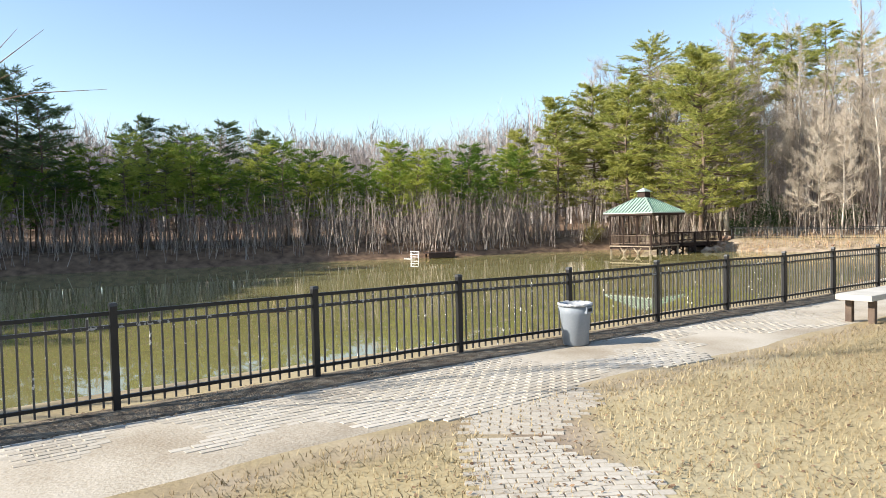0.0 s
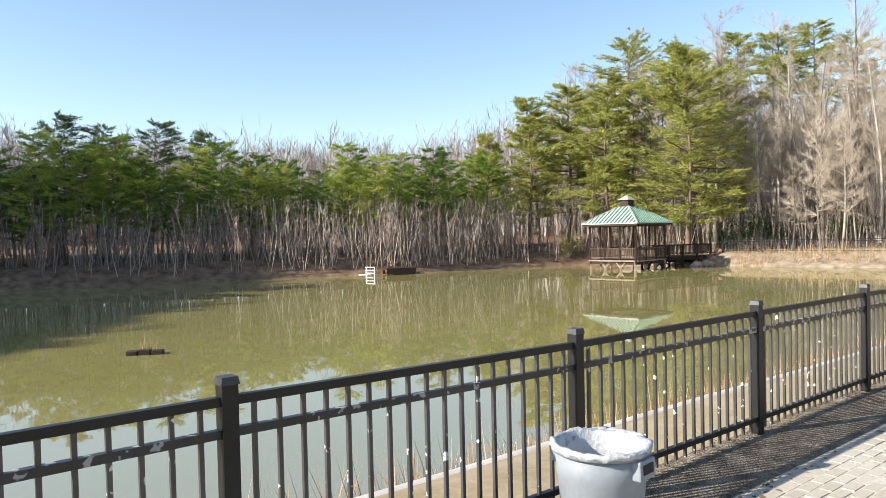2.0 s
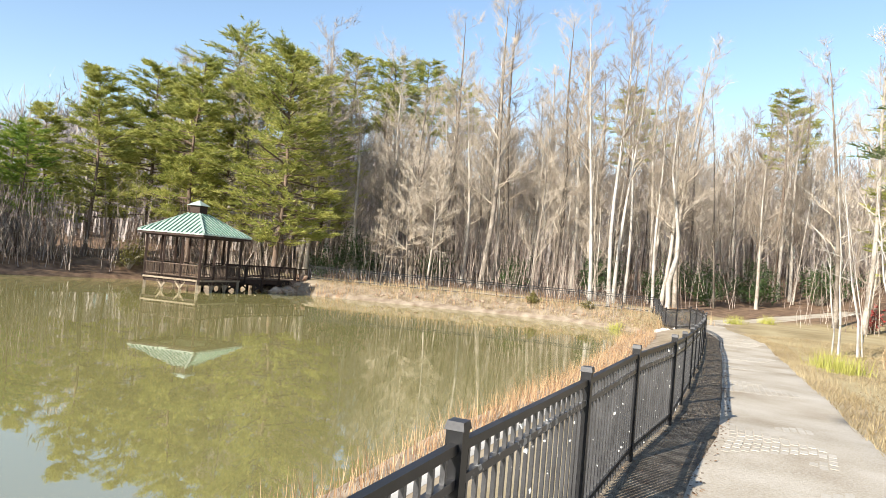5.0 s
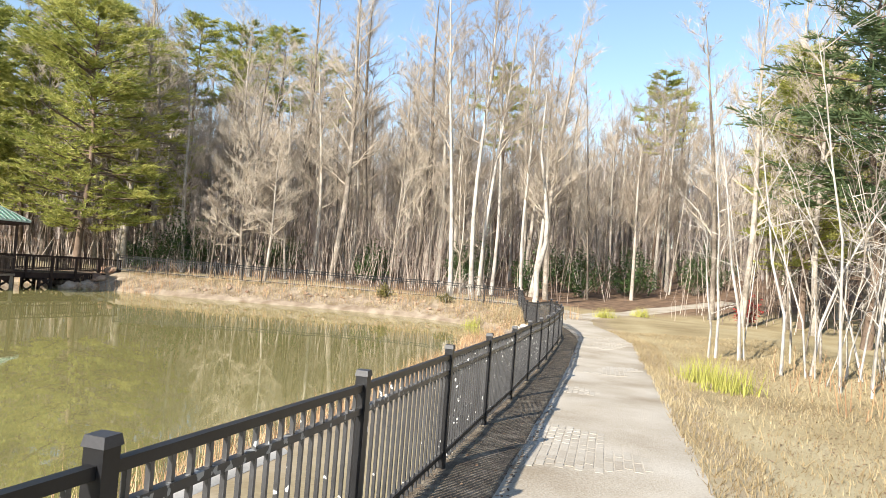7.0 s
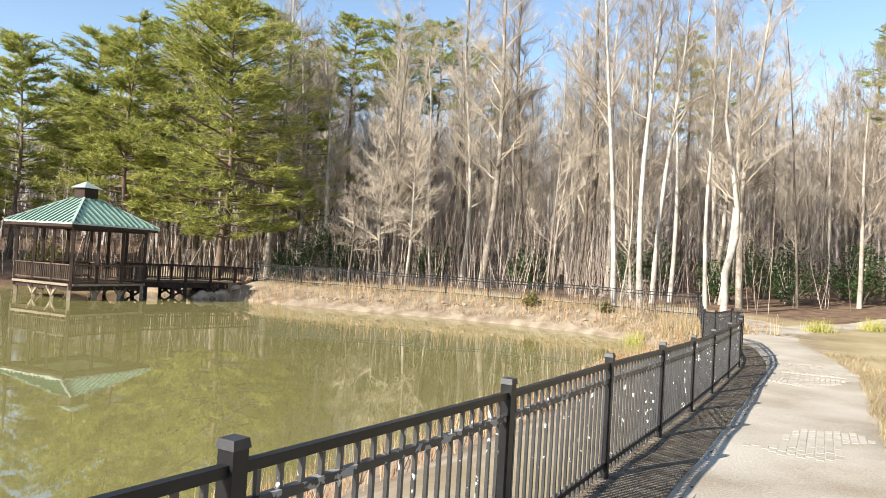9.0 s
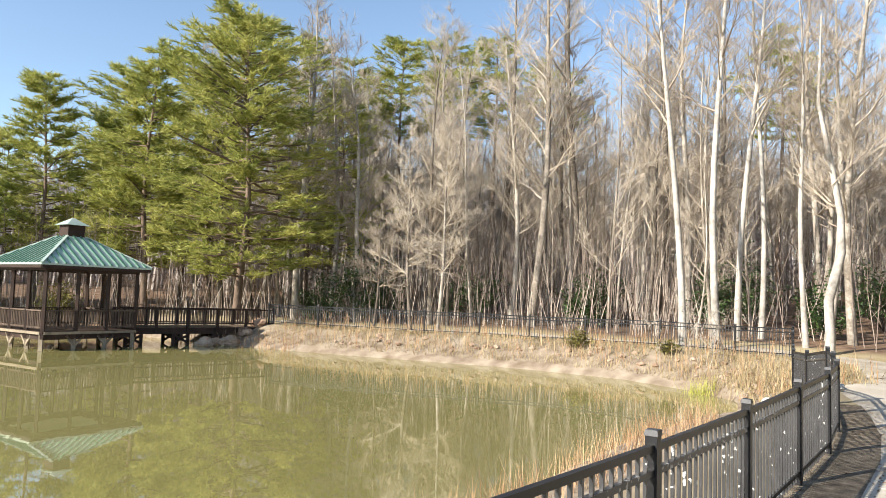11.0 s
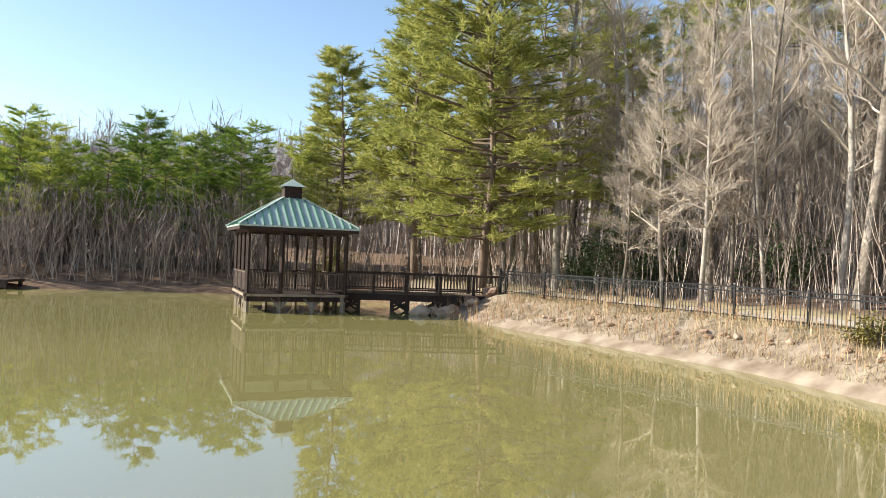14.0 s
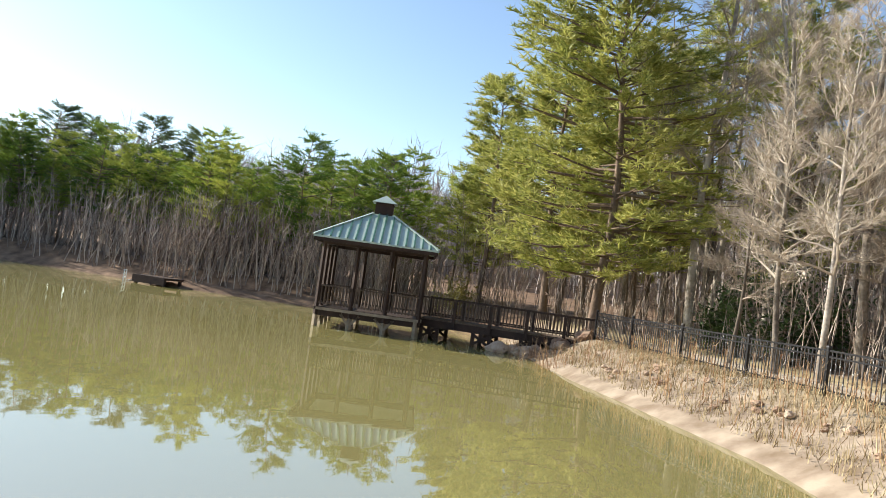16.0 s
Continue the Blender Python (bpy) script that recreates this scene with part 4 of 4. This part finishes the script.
WHITE = [bare_proto(55 + i, 13.6, 0.095, 20, 0.42, 0.24, bark=M_WHITEBARK, subs=9, twigs=9, lean=0.06, lift=0.5) for i in range(2)]
for x, y, k, turn, s in ((27.7, 34.9, 0, 0, 1.0), (28.3, 34.3, 1, 40, 1.05), (30.3, 36.2, 0, 160, 1.0), (31.6, 36.8, 1, 200, 0.95), (30.9, 34.2, 0, 75, 0.8)):
    plant(WHITE[k], x, y, turn, s, "tall bare tree with smooth whitish trunk by the bank path", "pale-trunked trees")
for x, y, turn, s in ((21.9, 41.5, 10, 0.95), (22.7, 41.1, 150, 1.0), (20.8, 42.3, 220, 0.7), (23.5, 42.8, 300, 0.85)):
    plant(SPRAY, x, y, turn, s, "small bare tree with a wide spray of fine twigs", "spreading bare trees")
taken = [(27.7, 34.9), (28.3, 34.3), (30.3, 36.2), (31.6, 36.8), (21.9, 41.5), (22.7, 41.1), (17.2, 44.6)]
paths = resample(PATH_LINE, 1.0) + resample([(28.3, 30.2), (29.9, 31.9), (29.2, 33.6), (28.1, 35.3), (26.8, 37.2), (25.5, 38.8), (24.2, 39.8), (22.8, 41.0), (21.2, 42.0), (19.6, 43.0), (17.8, 45.0)], 0.7)
px, py = np.array([p[0] for p in paths]), np.array([p[1] for p in paths])
count = 0
while count < 400:
    x, y = r.uniform(14, 66), r.uniform(18, 78)
    near = math.hypot(x - 24, y - 30)
    if near > 50 or r.random() < (near - 12) / 55:
        continue
    if not (y > 43 + (24 - x) * 0.3 or (x > 24 and y > 38) or (x > 29 and y > 34.5) or (x > 34 and y > 33) or (x > 31.5 and y < 27.5)):
        continue
    if np.min(np.hypot(px - x, py - y)) < 1.6 or any(math.hypot(x - a, y - b) < 1.0 for a, b in taken):
        continue
    taken.append((x, y))
    count += 1
    if r.random() < 0.52:
        plant(BARE[r.randrange(4)], x, y, r.uniform(0, 360), r.uniform(0.75, 1.12), "tall bare winter tree with grey-brown trunk", "bare trees in the woods", tilt=r.uniform(-2, 2))
    else:
        plant(THIN[r.randrange(3)], x, y, r.uniform(0, 360), r.uniform(0.7, 1.2), "slender bare sapling in the woods", "saplings in the woods", name="sapling", tilt=r.uniform(-4, 4))

# crooked tree near the fence corner
bent = Shape().tube([(0, 0, -0.2), (0.03, 0, 0.5), (0.0, 0.02, 1.3), (0.22, 0.05, 1.9), (0.42, 0.05, 2.5), (0.36, 0.0, 3.4), (0.1, 0.0, 4.6), (-0.2, 0.1, 6.2), (-0.1, 0.1, 8.5)], (0.13, 0.12, 0.115, 0.12, 0.10, 0.085, 0.07, 0.05, 0.02), 7)
crooked = thing("bare_tree", "crooked pale tree with a bent trunk near the fence corner", "tree", pose(30.4, 32.9, gz(30.4, 32.9)), "pale-trunked trees")
part("trunk", bent, M_WHITEBARK, crooked, smooth=True)
_, cr = grow(random.Random(61), 8.5, 0.05, 16, 0.4, 0.25, 8, 12)
part("crown", cr, M_TWIG, crooked)


# leaning multi-stem shrubs beside the path
def clump(x, y, seed, stems, height, spread, label, mat=None):
    rr = random.Random(seed)
    c = thing("shrub", label, "shrub", pose(x, y, gz(x, y)), "bare shrubs by the path")
    for i in range(stems):
        w = rr.uniform(0, 6.28)
        lean = rr.uniform(0.08, spread)
        h = height * rr.uniform(0.5, 1.1)
        s = Shape()
        bx, by = rr.gauss(0, 0.35), rr.gauss(0, 0.35)
        pts = []
        for k in range(6):
            t = k / 5
            pts.append(Vector((bx + math.cos(w) * lean * h * t ** 1.3 + rr.uniform(-0.06, 0.06), by + math.sin(w) * lean * h * t ** 1.3 + rr.uniform(-0.06, 0.06), h * t - (0.1 if k == 0 else 0))))
        r0 = rr.uniform(0.010, 0.032) * height / 4.5
        s.tube(pts, [r0 * (1 - 0.16 * k) for k in range(6)], 5)
        for b in range(6):
            k = rr.uniform(1.2, 4.9)
            p = pts[int(k)].lerp(pts[int(k) + 1], k % 1)
            d = Vector((rr.uniform(-1, 1), rr.uniform(-1, 1), rr.uniform(0.1, 1.1))).normalized()
            l = h * rr.uniform(0.1, 0.26)
            e = p + d * l
            s.tube([p, p.lerp(e, 0.5) + Vector((0, 0, 0.03)), e], (r0 * 0.35, r0 * 0.22, 0.002), 3)
            for _ in range(3):
                q = p.lerp(e, rr.uniform(0.3, 1))
                d2 = (d + Vector((rr.uniform(-1, 1), rr.uniform(-1, 1), rr.uniform(-0.3, 0.8)))).normalized()
                s.tube([q, q + d2 * l * 0.5], (0.004, 0.0015), 3)
        part("stem", s, mat or M_BARK, c)


clump(20.6, 17.8, 1, 9, 4.4, 0.45, "clump of leaning pale bare stems beside the path", M_WHITEBARK)
clump(19.9, 16.6, 2, 3, 5.0, 0.18, "clump of crooked pale bare stems beside the path", M_WHITEBARK)
clump(21.6, 17.2, 3, 6, 4.0, 0.45, "clump of leaning pale bare stems beside the path", M_BARK)
clump(22.5, 20.3, 4, 5, 5.4, 0.2, "clump of leaning pale bare stems beside the path", M_WHITEBARK)
clump(23.8, 18.6, 5, 6, 4.6, 0.35, "clump of leaning grey bare stems beside the path", M_BARK)
clump(22.0, 15.6, 9, 12, 3.2, 0.5, "low tangle of bare stems beside the path", M_BARK)
clump(26.5, 32.0, 6, 10, 1.3, 0.5, "low bare shrub on the dry bank")
clump(27.2, 33.4, 7, 10, 1.2, 0.5, "low bare shrub on the dry bank")
clump(22.3, 37.5, 8, 9, 0.6, 0.9, "low bare shrub on the dry bank")


def leafy_bush(x, y, seed, radius, height, mat, label, leaves=900, leaf=0.06):
    rr = random.Random(seed)
    b = thing("bush", label, "bush", pose(x, y, gz(x, y)), "evergreen bushes")
    st, lv = Shape(), Shape()
    for i in range(26):
        w, u = rr.uniform(0, 6.28), rr.uniform(0.15, 1)
        tip = Vector((math.cos(w) * radius * u, math.sin(w) * radius * u, height * rr.uniform(0.25, 1.0) * (1.1 - 0.5 * u)))
        st.tube([(0, 0, -0.05), tip * 0.5 + Vector((0, 0, 0.05)), tip], (0.02, 0.012, 0.003), 4)
        for _ in range(leaves // 26):
            p = tip * rr.uniform(0.5, 1.05) + Vector((rr.gauss(0, 0.13), rr.gauss(0, 0.13), rr.gauss(0, 0.12))) * radius
            d = Vector((rr.gauss(0, 1), rr.gauss(0, 1), rr.gauss(0.2, 0.6))).normalized()
            lv.blade(p, d * leaf * rr.uniform(0.8, 1.6), leaf * 0.3, d.cross(Vector((rr.random() - 0.5, 0.3, rr.random()))).normalized())
    part("stem", st, M_BARK, b)
    part("foliage", lv, mat, b)


leafy_bush(25.1, 35.6, 1, 0.42, 0.5, M_BUSH, "small olive-green bush on the bank slope")
leafy_bush(26.4, 33.6, 2, 0.35, 0.35, M_BUSH, "small olive-green bush on the bank slope", 500)
leafy_bush(10.0, 46.8, 3, 0.9, 1.6, M_BUSH, "yellow-green rounded shrub on the shore behind the gazebo", 1500, 0.09)
for i, (x, y, rad, h) in enumerate(((20.6, 45.2, 1.2, 3.0), (21.8, 46.4, 1.1, 2.4), (19.3, 46.6, 0.9, 1.8), (33.6, 36.5, 1.0, 2.4), (36.5, 35.8, 1.2, 2.6), (39.5, 35, 1.2, 2.6), (31.8, 39.5, 1.0, 2.4), (43, 33.9, 1.3, 2.4), (38, 38.5, 1.4, 3.2), (28, 41.5, 1.0, 1.8), (25, 44.5, 1.2, 2.2), (34.5, 41, 1.4, 2.8), (46, 34.5, 1.4, 2.8), (30, 44, 1.3, 2.6), (41, 37, 1.4, 3.0), (48, 31, 1.5, 3.0))):
    leafy_bush(x, y, 10 + i, rad, h, M_LEAF, "dark evergreen holly bush under the trees", 1500, 0.12)
leafy_bush(33.6, 25.8, 30, 0.5, 1.1, M_REDLEAF, "small bush with red leaves at the woods edge", 500, 0.09)


def strip_points(line, lo, hi, n, seed):
    q = random.Random(seed)
    out = []
    seg = [((Vector(b) - Vector(a)).length, a, b) for a, b in zip(line, line[1:])]
    total = sum(k[0] for k in seg)
    for _ in range(n):
        d = q.uniform(0, total)
        for l, a, b in seg:
            if d <= l:
                break
            d -= l
        a, b = Vector(a), Vector(b)
        u = (b - a).normalized()
        o = q.uniform(lo, hi)
        p = a + u * d
        out.append((p.x + u.y * o, p.y - u.x * o))
    return out


# ---- stuff: brush, grass, reeds, leaves, far woods ----
def brush(points, seed, low, high, twigs, thick):
    rr = random.Random(seed)
    s = Shape()
    zs = ground_z([p[0] for p in points], [p[1] for p in points])
    for (x, y), z in zip(points, zs):
        h = rr.uniform(low, high)
        a = Vector((x, y, z - 0.05))
        b = a + Vector((rr.gauss(0, 0.12) * h, rr.gauss(0, 0.12) * h, h))
        m = a.lerp(b, 0.5) + Vector((rr.gauss(0, 0.04), rr.gauss(0, 0.04), 0)) * h
        s.tube([a, m, b], (thick, thick * 0.7, thick * 0.15), 3)
        for _ in range(twigs):
            t = rr.uniform(0.25, 0.95)
            p = a.lerp(m, t * 2) if t < 0.5 else m.lerp(b, t * 2 - 1)
            d = Vector((rr.gauss(0, 0.6), rr.gauss(0, 0.6), rr.uniform(0.3, 1))).normalized() * h * rr.uniform(0.12, 0.3)
            s.blade(p, d, thick * 0.6, Vector((-d.y, d.x, 0.02)).normalized())
    return s


rr = random.Random(5)
pts = []
for k in range(2600):
    line = SHORE
    i = rr.randrange(len(line) - 1)
    t = rr.random()
    a, b = Vector(line[i]), Vector(line[i + 1])
    p = a.lerp(b, t) + Vector(((b - a).y, -(b - a).x)).normalized() * rr.uniform(0.5, 7.5)
    pts.append((p.x, p.y))
tagged(part("brush", brush(pts, 6, 0.9, 3.4, 12, 0.022), M_BRUSH, None), "tangled grey-brown bare brush along the far shore", "brush", kind="stuff")
pts = [(x + rr.uniform(-2.5, 2.5), y + rr.uniform(-2.5, 2.5)) for x, y in [taken[rr.randrange(7, len(taken))] for _ in range(3200)]]
pts = [p for p in pts if np.min(np.hypot(px - p[0], py - p[1])) > 1.5 and (p[1] > 33 or p[0] > 31)]
pts += strip_points([(8.0, 47.0), (11.0, 48.2), (14.5, 47.6), (18.0, 46.6), (22.0, 44.6), (26.0, 42.0), (30.0, 38.6)], -5.0, 1.2, 900, 37)
tagged(part("undergrowth", brush(pts, 7, 0.5, 4.5, 9, 0.012), M_BRUSH, None), "thin bare undergrowth stems in the woods", "undergrowth", kind="stuff")


def far_woods():
    s = Shape()
    q = random.Random(8)
    for i in range(3400):
        w = radians(q.uniform(-48, 118))
        d = q.uniform(56, 105)
        x, y = 8 + math.sin(w) * d, 6 + math.cos(w) * d
        z = gz(x, y)
        h = q.uniform(6, 10.0) * (0.78 if w < -0.05 else 1.0)
        a, b = Vector((x, y, z)), Vector((x + q.gauss(0, 0.4), y, z + h))
        s.tube([a, b], (0.11, 0.02), 3)
        for _ in range(34):
            p = a.lerp(b, q.uniform(0.06, 0.97))
            e = Vector((q.gauss(0, 0.6), q.gauss(0, 0.6), q.uniform(0.3, 1.1))).normalized() * q.uniform(0.8, 2.6)
            s.blade(p, e, 0.03, Vector((e.y, -e.x, 0.1)).normalized())
            for _ in range(3):
                p2 = p + e * q.uniform(0.2, 0.9)
                e2 = (e.normalized() + Vector((q.gauss(0, 0.6), q.gauss(0, 0.6), 0.2))).normalized() * q.uniform(0.5, 1.4)
                s.blade(p2, e2, 0.024, Vector((e2.y, -e2.x, 0.1)).normalized())
    return s


tagged(part("far_woods", far_woods(), M_HAZE, None), "hazy grey bare woods on the far rise", "woods", kind="stuff")


def blades(points, seed, low, high, width, lean=0.5):
    q = random.Random(seed)
    s = Shape()
    zs = ground_z([p[0] for p in points], [p[1] for p in points])
    for (x, y), z in zip(points, zs):
        h = q.uniform(low, high)
        w = q.uniform(0, 6.28)
        s.blade((x, y, z - 0.004), (math.cos(w) * h * lean * q.random(), math.sin(w) * h * lean * q.random(), h), width, (math.cos(w + 1.2), math.sin(w + 1.2), 0))
    return s


pts = strip_points(BANK_FOOT, 0.1, 2.4, 620, 33) + strip_points([(14.6, 45.2), (16.6, 42.6), (18.6, 40.4)], 0.2, 1.8, 320, 34)
pts += strip_points(FENCE[15:24], 3.2, 7.5, 420, 36)
tagged(part("bank_brush", brush(pts, 35, 0.15, 0.6, 10, 0.008), M_REED, None), "low rust-brown brush on the far bank", "brush", kind="stuff")
lawn = strip_points(FENCE[6:], 1.62, 5.4, 60000, 1) + [p for p in strip_points(FENCE[4:14], 1.7, 6.5, 60000, 21) if seg_dist(np.array([p[0]]), np.array([p[1]]), SIDE_LINE)[0] > 0.36]
tagged(part("dry_grass", blades(lawn, 2, 0.012, 0.045, 0.0035, 1.6), M_STRAW, None), "short dry straw-coloured lawn grass", "grass", kind="stuff")
verge = strip_points(FENCE[14:], 2.2, 5.6, 16000, 3) + strip_points(FENCE[12:], 1.5, 2.0, 9000, 23)
tagged(part("verge_grass", blades(verge, 4, 0.03, 0.10, 0.004, 1.4), M_STRAW, None), "taller dry grass on the path verge", "grass", kind="stuff")
reeds = strip_points(FENCE[8:], -2.3, -1.25, 5200, 5)
tagged(part("shore_reeds", blades(reeds, 6, 0.08, 0.38, 0.004, 0.7), M_REED, None), "dry rust-brown reeds along the near shore", "reeds", kind="stuff")
bank = strip_points(BANK_FOOT, -0.1, 1.8, 9000, 7)
tagged(part("bank_grass", blades(bank, 8, 0.04, 0.2, 0.006, 0.9), M_STRAW, None), "pale dry grass on the far bank", "grass", kind="stuff")
tall = [(26.3 + rr.gauss(0, 0.55), 29.9 + rr.gauss(0, 0.8)) for _ in range(1300)]
tagged(part("tall_bank_grass", blades(tall, 9, 0.12, 0.42, 0.006, 0.8), M_STRAW, None), "tall tan grass by the fence corner", "grass", kind="stuff")
for gx0, gy0 in ((18.9, 18.5), (18.4, 17.8), (28.9, 28.2), (31.5, 28.7), (25.3, 30.8)):
    tuft = [(gx0 + rr.gauss(0, 0.16), gy0 + rr.gauss(0, 0.16)) for _ in range(260)]
    tagged(part("grass_tuft", blades(tuft, 11, 0.15, 0.42, 0.006, 0.8), M_GREENGRASS, None), "yellow-green grass tuft beside the path", "grass", "green tufts")


def scatter_leaves(points, seed, size):
    q = random.Random(seed)
    s = Shape()
    zs = ground_z([p[0] for p in points], [p[1] for p in points])
    for (x, y), z in zip(points, zs):
        w = q.uniform(0, 6.28)
        l = size * q.uniform(0.6, 1.3)
        d = Vector((math.cos(w) * l, math.sin(w) * l, q.uniform(-0.1, 0.4) * l))
        n = Vector((-math.sin(w), math.cos(w), q.uniform(-0.3, 0.5))) * l * 0.35
        p = Vector((x, y, z + 0.008))
        k = len(s.v)
        s.v += [tuple(p), tuple(p + d * 0.5 + n), tuple(p + d), tuple(p + d * 0.5 - n)]
        s.f.append((k, k + 1, k + 2, k + 3))
    return s


fallen = strip_points(FENCE, 1.9, 6.5, 9000, 12) + strip_points(BANK_FOOT, 0.0, 3.2, 9000, 16) + strip_points(FENCE, -0.1, 0.45, 9000, 13) + strip_points(FENCE[13:25], 2.5, 6.5, 12000, 15) + strip_points(FENCE[5:14], 2.2, 6.0, 5000, 17)
tagged(part("fallen_leaves", scatter_leaves(fallen, 14, 0.024), M_DEADLEAF, None), "brown fallen leaves scattered over lawn and fence foot", "leaves", kind="stuff")

# tree behind the fence whose branch reaches over the water
shore_tree = plant(THIN[0], -6.6, 4.4, 30, 0.8, "slender bare tree on the near shore with a low branch", "trees on the near shore")
tw = Shape()
q = random.Random(2)
inv = shore_tree.matrix_basis.inverted()
root, fork = Vector((-6.5, 4.4, 2.3)), Vector((-1.75, 5.05, 2.8))
tw.tube([inv @ root, inv @ (root.lerp(fork, 0.5) + Vector((0, 0, 0.15))), inv @ fork], (0.03, 0.018, 0.008), 5)
for i, (dx, dz) in enumerate(((0.62, 0.36), (0.5, 0.2), (0.36, 0.42), (0.3, 0.05), (0.75, 0.12))):
    tip = fork + Vector((dx, 0.1 * (i - 2), dz))
    tw.tube([inv @ (fork + Vector((0.04 * i - 0.1, 0, 0))), inv @ (fork.lerp(tip, 0.5) + Vector((0, 0, 0.03))), inv @ tip], (0.006, 0.004, 0.0012), 4)
part("low_branch", tw, M_PINEBARK, shore_tree)

# ---- pavers, nearest as single pieces ----
PAVER = Shape()
PAVER.v = [(-0.058, -0.0275, -0.02), (0.058, -0.0275, -0.02), (0.058, 0.0275, -0.02), (-0.058, 0.0275, -0.02), (-0.055, -0.0245, 0.0), (0.055, -0.0245, 0.0), (0.055, 0.0245, 0.0), (-0.055, 0.0245, 0.0)]
PAVER.f = [(4, 5, 6, 7), (0, 1, 5, 4), (1, 2, 6, 5), (2, 3, 7, 6), (3, 0, 4, 7)]
paver_mesh = PAVER.mesh("paver", M_PAVER_ONE)
PAVING = tagged(new("paving"), "worn pale brick pavers set in the path", "paving", kind="structure")
rest = Shape()
q = random.Random(19)
single = 0
spots = []
for i, (a, b) in enumerate(zip(FENCE, FENCE[1:])):
    a, b = Vector(a), Vector(b)
    u = (b - a).normalized()
    length = (b - a).length
    n = int(length / 0.122)
    for row in range(20):
        o = 0.47 + row * 0.0605
        for k in range(n):
            p = a + u * ((k + (0.5 if row % 2 else 0.0)) * length / n)
            x, y = p.x + u.y * o, p.y - u.x * o
            cover_dust = noise.noise(Vector((x * 0.55, y * 0.55, 3.0))) + 0.35 * noise.noise(Vector((x * 2.0, y * 2.0, 9.0)))
            if cover_dust + 0.05 * max(0, row - 11) < (0.08 if x < 11 else -0.16):
                spots.append((x, y, math.atan2(u.y, u.x), cover_dust))
for a, b in zip(SIDE_LINE, SIDE_LINE[1:]):
    a, b = Vector(a), Vector(b)
    u = (b - a).normalized()
    n = int((b - a).length / 0.0605)
    for k in range(n):
        for row in range(-3, 4):
            p = a + u * (k * 0.0605)
            o = (row + (0.5 if k % 2 else 0.0)) * 0.122
            x, y = p.x + u.y * o, p.y - u.x * o
            cover_dust = noise.noise(Vector((x * 1.1, y * 1.1, 5.0))) + 0.06 * abs(row)
            if cover_dust < 0.06:
                spots.append((x, y, math.atan2(u.y, u.x) + 1.5708, 0.2))
zs = ground_z([s[0] for s in spots], [s[1] for s in spots])
for (x, y, w, dust), z in zip(spots, zs):
    lift = 0.0095 + q.uniform(-0.001, 0.0015) - 0.005 * max(0.0, min(1.0, (dust + 0.1) / 0.3))
    m = pose(x, y, z + lift, q.uniform(-1, 1), q.uniform(-1, 1), math.degrees(w) + q.uniform(-1.2, 1.2))
    if single < 300 and 2.3 < x < 4.6 and 6.0 < y < 9.5:
        ob = part("paver", paver_mesh, None, PAVING)
        ob.matrix_basis = m
        single += 1
    else:
        k = len(rest.v)
        rest.v += [tuple(m @ Vector(p)) for p in PAVER.v]
        rest.f += [tuple(k + c for c in f) for f in PAVER.f]
tagged(part("pavers", rest, M_PAVER, PAVING), kind="stuff")
